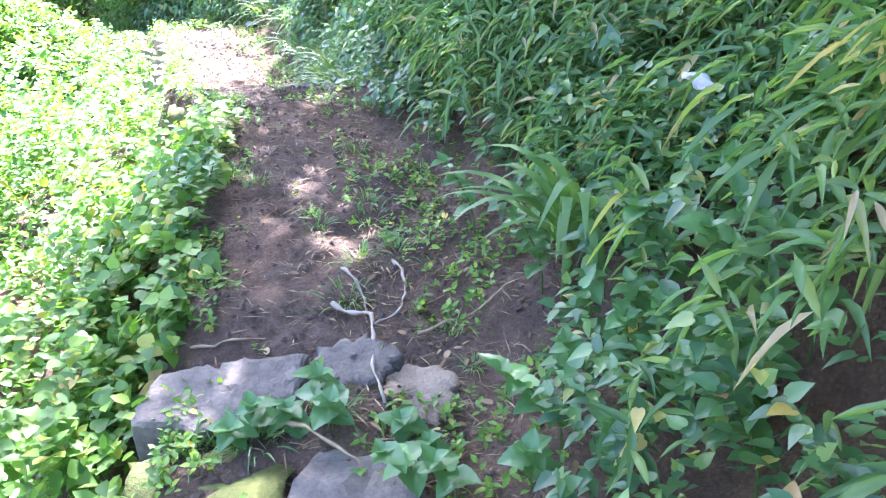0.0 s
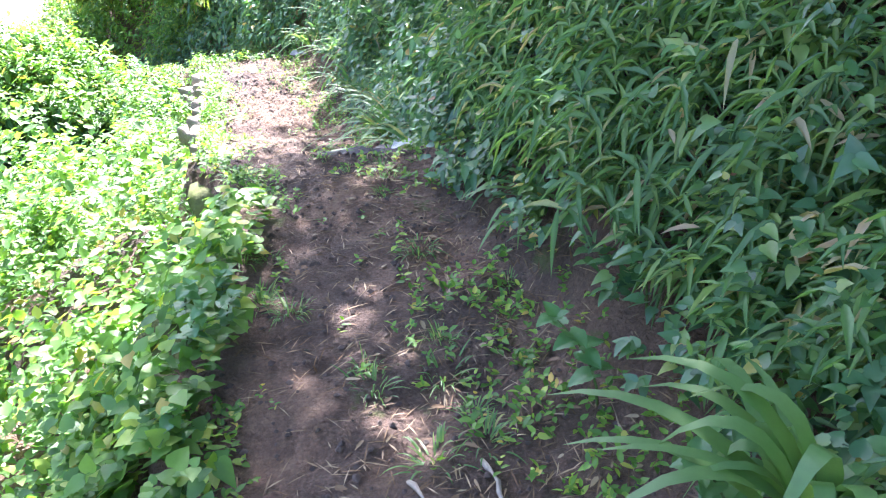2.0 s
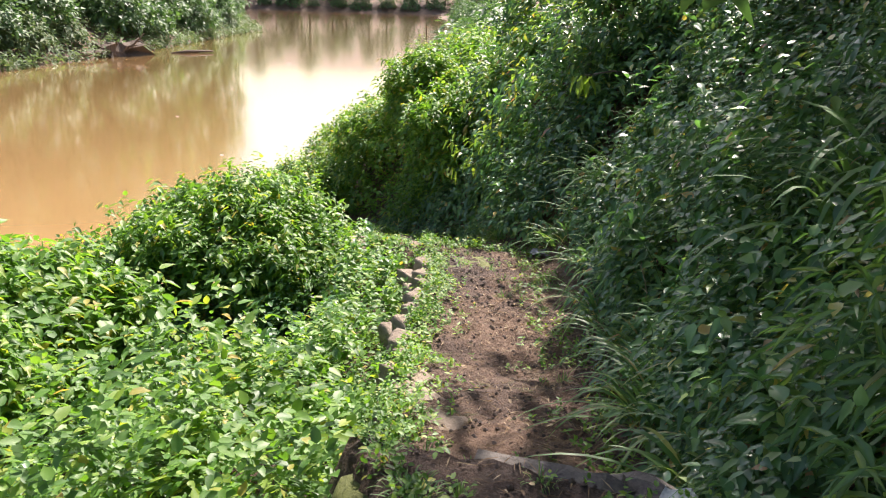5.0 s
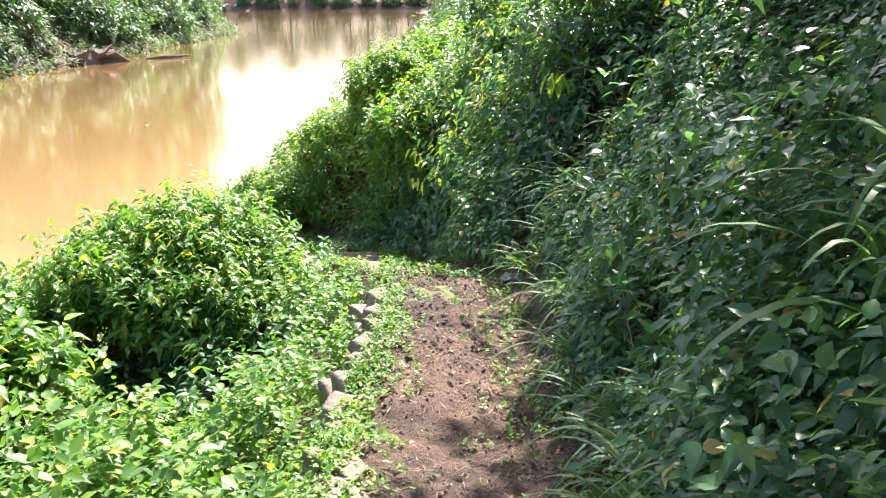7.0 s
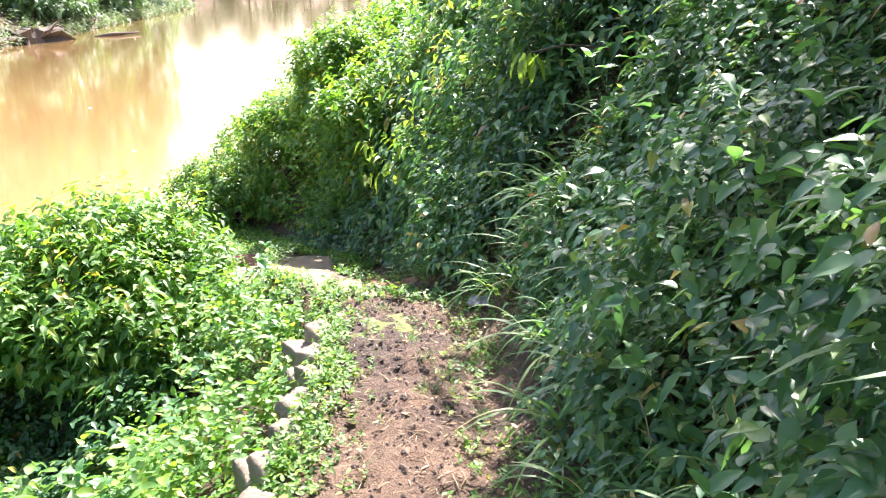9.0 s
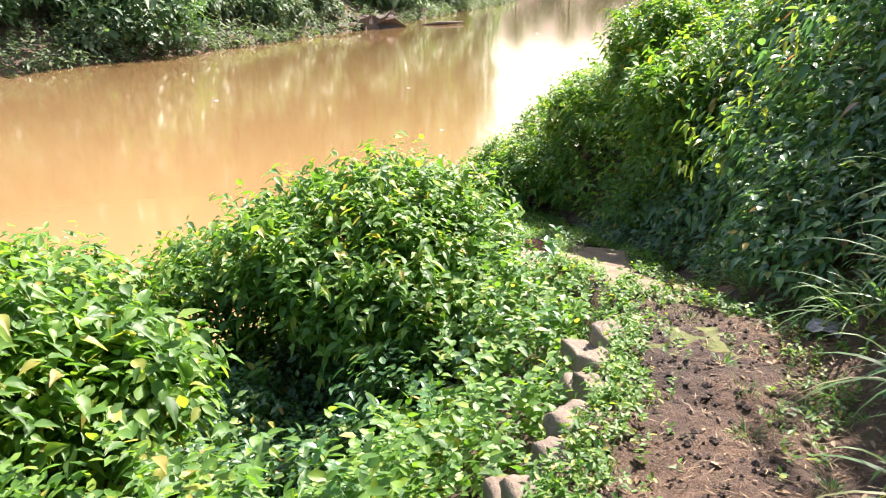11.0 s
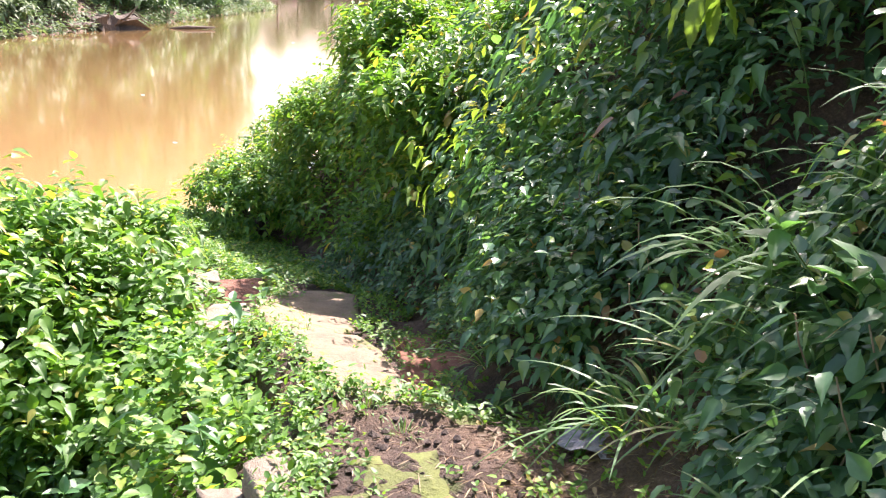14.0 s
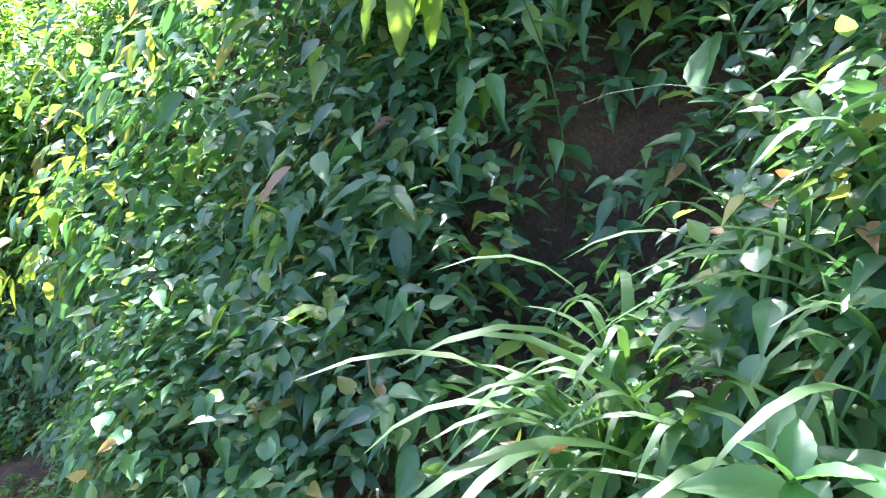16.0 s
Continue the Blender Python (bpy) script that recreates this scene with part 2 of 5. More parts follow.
def tube(points, radii, sides=6):
    """A tapered tube along points."""
    pts = [Vector(p) for p in points]
    vs, fs = [], []
    for i, p in enumerate(pts):
        d = (pts[min(i + 1, len(pts) - 1)] - pts[max(i - 1, 0)]).normalized()
        s = d.orthogonal().normalized() if i == 0 else (s - d * s.dot(d)).normalized()
        q = d.cross(s)
        r = radii[i] if isinstance(radii, (list, tuple)) else radii
        for k in range(sides):
            an = 2 * math.pi * k / sides
            vs.append(p + s * r * math.cos(an) + q * r * math.sin(an))
    for i in range(len(pts) - 1):
        for k in range(sides):
            k2 = (k + 1) % sides
            fs.append((i * sides + k, i * sides + k2, (i + 1) * sides + k2, (i + 1) * sides + k))
    fs += [tuple(range(sides))[::-1], tuple(range((len(pts) - 1) * sides, len(pts) * sides))]
    return vs, fs


def tubes(list_of):
    vs, fs = [], []
    for v, f in list_of:
        o = len(vs)
        vs += v
        fs += [tuple(i + o for i in q) for q in f]
    return vs, fs


def lattice(ix, iy, seed):
    h = (ix.astype(np.int64) * 374761393 + iy.astype(np.int64) * 668265263 + seed * 974634777) & 0x7FFFFFFF
    h = ((h ^ (h >> 13)) * 1274126177) & 0x7FFFFFFF
    return ((h ^ (h >> 16)) & 0xFFFF) / 65535.0


def noise2(x, y, scale, seed=0, octaves=3):
    """Smooth noise from 0 to 1 over the plan; scale in bumps per metre."""
    tot, amp, s = 0, 0.0, scale
    w = 1.0
    for o in range(octaves):
        xs, ys = x * s + 31.7 * o, y * s + 17.3 * o
        ix, iy = np.floor(xs), np.floor(ys)
        fx, fy = xs - ix, ys - iy
        fx, fy = fx * fx * (3 - 2 * fx), fy * fy * (3 - 2 * fy)
        q = [[lattice(ix + i, iy + j, seed + o) for j in (0, 1)] for i in (0, 1)]
        tot = tot + w * ((q[0][0] * (1 - fx) + q[1][0] * fx) * (1 - fy) + (q[0][1] * (1 - fx) + q[1][1] * fx) * fy)
        amp += w
        w, s = w * 0.5, s * 2.03
    return tot / amp


def step(v, lo, hi):
    t = np.clip((v - lo) / (hi - lo), 0, 1)
    return t * t * (3 - 2 * t)


# ---- plan of the place ----
WATER_Z = -2.9
PROFILE = ((-40, .06), (4.98, .05), (5.2, -.3), (6.3, -.45), (7, -.58), (9.35, -.68), (9.55, -.88), (10.5, -1.12), (11.4, -1.45), (12.25, -1.62), (12.5, -1.95), (16.4, -2.85), (17, -3.0), (400, -3.0))
LEFT = ((-40, -.7), (1.8, -.72), (2.3, -.85), (3.1, -1.08), (4.5, -1.24), (4.9, -1.6), (6.2, -2.05), (7.3, -2.44), (8, -2.6), (8.6, -2.85), (9.3, -3.2), (10.5, -4.3), (11.7, -5.0), (12.3, -5.3), (13.5, -7.5), (16.4, -10.6), (400, -200))
RIGHT = ((-40, .05), (1.8, .08), (2.4, .16), (2.9, .12), (3.5, -.13), (4.7, -.5), (6.3, -1.0), (7.7, -1.5), (8.7, -1.9), (9.3, -2.2), (10, -2.95), (11.7, -3.8), (12.2, -4.4), (13.5, -5.7), (15, -7.4), (16.4, -9.2), (20, -9.6), (30, -10), (60, -20), (100, -36), (180, -68), (400, -150))
SHORE = ((-40, -8.0), (8, -8.2), (11, -7.9), (12.2, -7.5), (13.2, -7.7), (15.2, -9.6), (16.4, -10.6), (400, -200))
FAR = ((-400, -30), (0, -32), (20, -35), (32, -36.5), (45, -40), (53, -43), (83, -54.6), (95, -75), (110, -140), (400, -500))


STEEP = ((-40, 1.4), (11, 1.5), (12.5, 2.0), (14.5, 1.3), (16.5, 0.9), (400, 0.8))


def along(table, y):
    return np.interp(y, [p[0] for p in table], [p[1] for p in table])


def gully(v, y):
    """A ditch along the river slope below the path."""
    return np.exp(-((v - 2.0) / 0.42) ** 2) * step(y, 4.2, 5.2) * (1 - step(y, 9.0, 10.0))


def ground(x, y):
    """Height of the ground over the plan."""
    wob = (noise2(x, y, 0.9, 5) - 0.5) * 0.25
    zp, xl, xr, xs, xf = (along(t, y) for t in (PROFILE, LEFT, RIGHT, SHORE, FAR))
    xl = xl + (noise2(x * 0 + 3.0, y, 1.6, 15) - 0.5) * 0.34 * step(y, 1.6, 2.4) * (1 - step(y, 3.7, 4.4))
    u = (x - xr + wob * step(np.abs(x - xr), 0.0, 0.5)) * 0.85
    v = xl - x
    path = zp + (noise2(x, y, 3.5, 1) - 0.5) * 0.11 + (noise2(x, y, 12, 2, 2) - 0.5) * 0.048
    up = np.maximum(u, 0)
    steep = along(STEEP, y)
    bank = np.where(up < 0.5, 1.1 * up * up + 0.35 * up, 0.45 + (up - 0.5) * steep)
    crest = 2.0 + 0.5 * step(y, 10.5, 12.5)
    bank = np.where(bank > crest, crest + (bank - crest) * 0.22, bank)
    bank = np.minimum(bank, 9.0)
    z = path + np.where(u > 0, bank + (noise2(x, y, 1.2, 7) - 0.5) * 0.5 * step(up, 0.1, 1.0), 0)
    z = z - 0.75 * np.exp(-((x + 1.4) ** 2 + (y - 10.15) ** 2) / 0.24)
    span = np.maximum(xl - xs, 0.3)
    k = np.clip(v / span, 0, 1)
    fall = (zp - 0.28) + (WATER_Z - 0.25 - zp + 0.28) * k ** 1.15
    left = zp + (fall - zp) * step(v, 0.0, 0.16) + (noise2(x, y, 1.1, 9) - 0.5) * 0.65 * step(v, 0.2, 1.0) * (1 - step(k, 0.8, 1.0))
    left = left - 0.3 * gully(v, y)
    left = left - 0.8 * np.exp(-((x + 4.8) ** 2 + (y - 8.5) ** 2) / 0.8)
    left = left - 0.55 * np.exp(-((x + 3.9) ** 2 + (y - 4.4) ** 2) / 0.5)
    z = np.where(v > 0, left, z)
    bed = WATER_Z - 0.6
    wet = (x < xs) & (v > 0)
    z = np.where(wet, np.minimum(z, WATER_Z - 0.25 + (x - xs) * 0.1), z)
    z = np.where((y > 16.6) & (x < xr - 0.35), np.minimum(z, WATER_Z - 0.3), z)
    z = np.maximum(z, bed - 0.4)
    d = xf - x
    e = y - (185 + 0.51 * (x + 75))
    rise = np.maximum(d, e)
    far = WATER_Z - 0.5 + 0.55 * np.clip(rise + 1.0, 0, 5) + 0.28 * np.clip(rise - 4, 0, 60) + (noise2(x, y, 0.2, 11) - 0.5) * 1.6 * step(rise, 0.5, 6)
    z = np.where(rise > -1, np.maximum(far, z * 0 + WATER_Z - 0.5), z)
    return z


def steps_between(marks):
    out = []
    for (a, b, s) in marks:
        out += list(np.arange(a, b, s))
    return np.array(out + [marks[-1][1]])


gx = steps_between([(-600, -120, 40), (-120, -60, 4), (-60, -34, 1.0), (-34, -12, 2), (-12, -6, 0.2), (-6, 1.6, 0.055), (1.6, 6, 0.3), (6, 60, 6), (60, 600, 60)])
gy = steps_between([(-600, -60, 60), (-60, -3, 4), (-3, 0.8, 0.15), (0.8, 13, 0.055), (13, 22, 0.25), (22, 100, 3), (100, 260, 8), (260, 600, 50)])
GX, GY = np.meshgrid(gx, gy)
GZ = ground(GX, GY)
nx, ny = len(gx), len(gy)
idx = np.arange(nx * ny).reshape(ny, nx)
a, b, c, d = (q.ravel() for q in (idx[:-1, :-1], idx[:-1, 1:], idx[1:, 1:], idx[1:, :-1]))
gme = mesh_np("ground", np.stack([GX, GY, GZ], -1).reshape(-1, 3), np.concatenate([np.stack([a, b, c], 1), np.stack([a, c, d], 1)]), SOIL, True)
tagged(new("ground", gme), "damp brown trodden soil path between steep green banks", "ground", kind="structure")
wme = mesh_of("water", [(-500, -600, WATER_Z), (60, -600, WATER_Z), (60, 600, WATER_Z), (-500, 600, WATER_Z)], [(0, 1, 2, 3)], WATER)
tagged(new("water", wme), "wide calm muddy orange-brown river reflecting trees", "river", kind="structure")


def slope_frame(x, y):
    """Ground point and its normal."""
    h = 0.08
    z = ground(x, y)
    n = np.stack([-(ground(x + h, y) - ground(x - h, y)) / (2 * h), -(ground(x, y + h) - ground(x, y - h)) / (2 * h), np.ones_like(x)], -1)
    return np.stack([x, y, z], -1), unit(n)


rng = np.random.default_rng(4)


def sprigs(P, N, leaves, length, leaf_len, leaf_w, shape=LEAF, up=0.6, droop=0.35, jitter=0.5, hang=0.0):
    """Leafy shoots: each has a stem from P along the slope normal and upwards, with leaves in turn along it."""
    n = len(P)
    D = unit(N * (1 - up) + np.array([0, 0, up]) + rng.normal(0, jitter, (n, 3)) * 0.6)
    Ls = length * rng.uniform(0.6, 1.35, n)
    out = []
    side = unit(np.cross(D, rng.normal(0, 1, (n, 3))))
    other = np.cross(D, side)
    for i in range(leaves):
        a = 0.25 + 0.75 * (i + rng.uniform(0, 0.6, n)) / leaves
        base = P + D * (Ls * a)[:, None]
        ang = i * 2.4 + rng.uniform(-0.5, 0.5, n)
        outw = side * np.cos(ang)[:, None] + other * np.sin(ang)[:, None]
        tip = 0.25 + 0.5 * a
        ld = unit(outw + D * tip[:, None] * 0.8 + rng.normal(0, 0.25, (n, 3)) - np.array([0, 0, hang]))
        ln = unit(D + np.array([0, 0, 0.7]) + rng.normal(0, 0.35, (n, 3)))
        s = leaf_len * rng.uniform(0.55, 1.25, n)
        out.append(spread(shape, base, ld, ln, s, s * leaf_w, droop * rng.uniform(0.3, 1.6, n)))
    return join(out)


def scatter(n, y0, y1, side, reach, keep):
    """Random places beside the path: side 1 is the bank, side -1 the river slope; reach in metres from the path's edge."""
    y = rng.uniform(y0, y1, n)
    r = rng.uniform(reach[0], reach[1], n)
    x = along(RIGHT, y) + r if side > 0 else along(LEFT, y) - r
    ok = rng.uniform(0, 1, n) < keep(x, y, r)
    return x[ok], y[ok], r[ok]


def ground_at(x, y):
    return float(ground(np.array([float(x)]), np.array([float(y)]))[0])


def edge_at(table, y):
    return float(along(table, np.array([float(y)]))[0])


# ---- stones, slabs and steps ----
def rock_mesh(name, size, mat, seed, rough=0.16, cuts=4):
    """A worn stone block with uneven faces and rounded edges."""
    rnd = random.Random(seed)
    bm = bmesh.new()
    bmesh.ops.create_cube(bm, size=1.0)
    bmesh.ops.subdivide_edges(bm, edges=bm.edges[:], cuts=cuts, use_grid_fill=True)
    off = Vector((rnd.uniform(0, 50), rnd.uniform(0, 50), rnd.uniform(0, 50)))
    sk = [rnd.uniform(-0.16, 0.16) for _ in range(4)]
    for v in bm.verts:
        p = v.co.copy()
        r = max(abs(p.x), abs(p.y), abs(p.z)) / max(p.length, 1e-6)
        p = p.lerp(p * r * 1.18, 0.2)
        p.x *= 1 + sk[0] * p.y * 2
        p.y *= 1 + sk[1] * p.x * 2
        p.z += sk[2] * p.x * 0.6 + sk[3] * p.y * 0.6
        n = noise.noise_vector(v.co * 2.3 + off) * rough + noise.noise_vector(v.co * 5 + off) * rough * 0.6 + noise.noise_vector(v.co * 13 + off) * rough * 0.3
        p += n
        v.co = Vector((p.x * size[0], p.y * size[1], p.z * size[2]))
    me = bpy.data.meshes.new(name)
    bm.to_mesh(me)
    bm.free()
    me.materials.append(mat)
    me.polygons.foreach_set("use_smooth", [mat in (STONE_SLAB, STONE_TAN, MOSS)] * len(me.polygons))
    return me


def put_stone(parent, me, x, y, z, turn, tilt=0.0, label=""):
    ob = part("stone", me, parent, label)
    ob.matrix_basis = pose(x, y, z, tilt * 0.6, tilt, turn)
    return ob


edging = tagged(new("stone_edging"), "rough tan stones edging the path above the river slope", "stone edging", kind="structure")
edge_meshes = [rock_mesh("stone", (0.24 + 0.04 * (k % 3), 0.19, 0.12), STONE_TAN, 10 + k, 0.1, 6) for k in range(6)]
for k, (xx, yy, s) in enumerate(((-1.68, 5.88, 1.2), (-1.88, 6.12, 1.3), (-2.06, 6.42, 1.0), (-2.22, 6.75, 0.9), (-2.33, 7.02, 1.0), (-2.44, 7.3, 0.9), (-2.52, 7.62, 1.1),
                                 (-2.58, 7.86, 1.15), (-2.68, 8.14, 0.9), (-2.77, 8.38, 1.0), (-2.9, 8.66, 1.0), (-2.62, 7.4, 0.8), (-2.2, 6.5, 0.8), (-2.85, 8.3, 0.8), (-3.0, 8.6, 0.9))):
    ob = put_stone(edging, edge_meshes[k % 6], xx, yy, edge_at(PROFILE, yy) - 0.045 - (0.1 if k > 10 else 0), -25 + random.uniform(-18, 18), random.uniform(-4, 4))
    ob.scale = (s * random.uniform(0.6, 1.0), s * random.uniform(0.55, 0.9), 1)
steps = tagged(new("stone_steps"), "worn stone steps and slabs set in the trodden path", "stone steps", kind="structure")


def slab_mesh(name, outline, mat, seed, level=None, lift=0.035, thick=0.16, wear=0.02):
    """A worn slab with an uneven top, ragged outline and rounded rim, lying level or along the path."""
    cx = sum(p[0] for p in outline) / len(outline)
    cy = sum(p[1] for p in outline) / len(outline)
    spokes, rings = 64, 14
    rim = []
    for k in range(spokes):
        an = 2 * math.pi * k / spokes
        dx, dy = math.cos(an), math.sin(an)
        best = 0.05
        for (ax, ay), (bx, by) in zip(outline, outline[1:] + outline[:1]):
            ex, ey = bx - ax, by - ay
            den = dx * ey - dy * ex
            if abs(den) < 1e-9:
                continue
            tt = ((ax - cx) * ey - (ay - cy) * ex) / den
            uu = ((ax - cx) * dy - (ay - cy) * dx) / den
            if tt > 0 and -1e-6 <= uu <= 1 + 1e-6:
                best = max(best, tt)
        rim.append((dx, dy, best + 0.035 * noise.noise(Vector((dx * 4, dy * 4, seed))) + 0.02 * noise.noise(Vector((dx * 13, dy * 13, seed)))))
    xs, ys, edge = [cx], [cy], [0.0]
    for r in range(1, rings + 1):
        f = (r / rings) ** 0.8
        for dx, dy, rad in rim:
            xs.append(cx + dx * rad * f)
            ys.append(cy + dy * rad * f)
            edge.append(rad * (1 - f))
    xs, ys, edge = np.array(xs), np.array(ys), np.array(edge)
    low = ground(xs, ys)
    if level is None:
        base = along(PROFILE, ys)
        zs = np.maximum(base + lift + 0.5 * (low - base), low + 0.012)
    else:
        zs = np.full(len(xs), level)
    zs = zs + (noise2(xs, ys, 2.5, seed, 2) - 0.5) * wear * 2 + (noise2(xs, ys, 30, seed + 3) - 0.5) * wear * 0.6 - 0.012 * np.exp(-edge / 0.008)
    vs = [(a, b, c) for a, b, c in zip(xs, ys, zs)]
    o = 1 + spokes * (rings - 1)
    for s, dz in ((1.012, 0.3), (1.0, 1.0)):
        vs += [(cx + dx * rad * s, cy + dy * rad * s, zs[o + k] - thick * dz) for k, (dx, dy, rad) in enumerate(rim)]
    fs = [(0, 1 + k, 1 + (k + 1) % spokes) for k in range(spokes)]
    for r in range(rings + 1):
        a0 = 1 + r * spokes
        fs += [(a0 + k, a0 + spokes + k, a0 + spokes + (k + 1) % spokes, a0 + (k + 1) % spokes) for k in range(spokes)]
    return mesh_of(name, vs, fs, mat, level is None)


def inside(outline, x, y):
    hit = np.zeros(len(x), bool)
    for (ax, ay), (bx, by) in zip(outline, outline[1:] + outline[:1]):
        hit ^= ((ay > y) != (by > y)) & (x < (bx - ax) * (y - ay) / (by - ay + 1e-12) + ax)
    return hit


part("slab", slab_mesh("slab", [(-.85, 2.0), (-.83, 2.2), (-.62, 2.27), (-.42, 2.3), (-.4, 2.16), (-.5, 2.05), (-.64, 1.97)], STONE_GREY, 40, 0.1, 0, 0.2, 0.016), steps, "flat dark grey slab")
part("slab", slab_mesh("slab", [(-.4, 2.2), (-.4, 2.36), (-.24, 2.42), (-.14, 2.32), (-.2, 2.18)], STONE_GREY, 41, 0.085, 0, 0.18, 0.02), steps, "dark grey slab")
part("slab", slab_mesh("slab", [(-.22, 2.02), (-.25, 2.18), (-.13, 2.32), (0.02, 2.3), (.03, 2.1), (-.08, 2.0)], STONE_TAN, 42, 0.06, 0, 0.15, 0.016), steps, "pale flat stone")
put_stone(steps, rock_mesh("stone", (0.36, 0.26, 0.2), MOSS, 43, 0.16, 6), -0.6, 1.8, -0.04, 8, 0, "mossy green stone")
put_stone(steps, rock_mesh("stone", (0.3, 0.22, 0.16), STONE_GREY, 44, 0.12), -0.22, 1.8, 0.0, -8, 0, "dark grey stone")
put_stone(steps, rock_mesh("stone", (0.44, 0.28, 0.3), MOSS, 45, 0.16, 6), -1.36, 4.86, -0.15, 20, 0, "dark mossy ledge stone")
put_stone(steps, rock_mesh("stone", (0.45, 0.26, 0.4), STONE_GREY, 46, 0.16), -0.98, 5.02, -0.19, 8, 0, "dark ledge stone")
put_stone(steps, rock_mesh("stone", (0.42, 0.26, 0.4), STONE_GREY, 47, 0.16), -0.6, 5.08, -0.2, 3, 0, "dark ledge stone")
put_stone(steps, rock_mesh("stone", (0.34, 0.24, 0.2), STONE_TAN, 48, 0.1, 8), -2.96, 9.1, -0.85, 30, 2, "pale worn step stone")
put_stone(steps, rock_mesh("stone", (0.34, 0.3, 0.14), MOSS, 49, 0.14, 6), -2.66, 9.14, -0.8, 20, 0, "mossy step stone")
put_stone(steps, rock_mesh("stone", (0.3, 0.22, 0.18), MOSS, 50, 0.14, 6), -2.66, 9.46, -0.86, 12, 0, "mossy step stone")
put_stone(steps, rock_mesh("stone", (0.36, 0.28, 0.12), MOSS, 59, 0.14, 6), -2.6, 8.84, -0.72, 35, 0, "mossy flat stone")
put_stone(edging, rock_mesh("stone", (0.34, 0.4, 0.3), MOSS, 60, 0.18, 6), -1.1, 3.42, -0.1, 15, 0, "dark mossy stone under creepers")
SLABS = ([(-4.95, 11.4), (-4.9, 11.9), (-4.57, 12.18), (-4.15, 11.5), (-3.8, 10.8), (-3.8, 10.34), (-4.02, 10.24), (-4.45, 10.75)],
         [(-3.86, 10.3), (-3.74, 10.74), (-3.44, 10.4), (-3.1, 9.95), (-2.84, 9.5), (-3.1, 9.36), (-3.46, 9.74)])
RED_BANK = [(-3.72, 11.1), (-3.5, 11.2), (-3.1, 10.7), (-2.7, 10.0), (-2.84, 9.8), (-3.08, 9.9), (-3.3, 10.35)]
for k, line in enumerate(SLABS):
    part("slab", slab_mesh("slab", line, STONE_SLAB, 51 + k, None, 0.04, 0.2, 0.02), steps, "wide worn tan slab dusted with soil")
tagged(new("red_earth_face", slab_mesh("red_earth_face", RED_BANK, RED_EARTH, 57, None, 0.0, 0.2, 0.05)), "bare crumbling red-brown earth at the foot of the bank", "earth", kind="structure")
tagged(new("earth_platform", slab_mesh("earth_platform", [(-6.1, 12.3), (-5.5, 12.7), (-4.95, 12.2), (-5.0, 11.7), (-5.5, 11.6)], RED_EARTH, 58, -1.78, 0.0, 0.5, 0.03)), "small trodden red earth platform beside the slabs", "earth", kind="structure")
for k, (xx, yy) in enumerate(((-6.05, 12.2), (-5.85, 11.95), (-5.62, 11.66), (-5.3, 11.6), (-5.02, 11.62))):
    put_stone(edging, edge_meshes[k % 6], xx, yy, -1.78, 40 + 20 * k, 5)
put_stone(steps, rock_mesh("stone", (0.5, 0.4, 0.3), STONE_TAN, 54, 0.1), -4.75, 10.8, -1.45, 20, 0, "pale broken slab")

clod_parts = []
for k in range(2400):
    if k < 260:
        yy = random.uniform(7.8, 9.4)
        xx = edge_at(LEFT, yy) + random.betavariate(1.6, 2.4) * 0.95
    else:
        yy = random.uniform(1.5, 8)
        xx = random.uniform(edge_at(LEFT, yy) + 0.1, edge_at(RIGHT, yy) + 0.15)
    s = random.uniform(0.006, 0.02) * (0.95 if k < 260 else 0.65)
    c = Vector((xx, yy, ground_at(xx, yy) + s * 0.3))
    ring = [c + Vector((math.cos(q * 1.257 + k) * s * random.uniform(0.7, 1.3), math.sin(q * 1.257 + k) * s * random.uniform(0.7, 1.3), random.uniform(-0.3, 0.4) * s)) for q in range(5)]
    vs = ring + [c + Vector((0, 0, s * 0.8)), c - Vector((0, 0, s))]
    fs = [(q, (q + 1) % 5, 5) for q in range(5)] + [((q + 1) % 5, q, 6) for q in range(5)]
    clod_parts.append((vs, fs))
tagged(new("soil_clods", mesh_of("soil_clods", *tubes(clod_parts), CLOD, False)), "loose dark soil clods and gravel on the path", "gravel", kind="stuff")


# ---- roots, sticks and litter on the path ----
def ground_line(name, label, category, points, radius, mat, lift=0.006):
    pts = []
    for i in range(len(points) - 1):
        (x0, y0), (x1, y1) = points[i], points[i + 1]
        for q in range(4):
            f = q / 4
            xx, yy = x0 + (x1 - x0) * f + random.uniform(-.006, .006), y0 + (y1 - y0) * f
            pts.append((xx, yy, ground_at(xx, yy) + radius * 0.4 + lift))
    xx, yy = points[-1]
    pts.append((xx, yy, ground_at(xx, yy)))
    n = len(pts)
    rr = [radius * (0.75 + 0.35 * math.sin(i * 1.7)) * (1 - 0.5 * i / n) for i in range(n)]
    return tagged(new(name, mesh_of(name, *tube(pts, rr, 6), mat)), label, category)


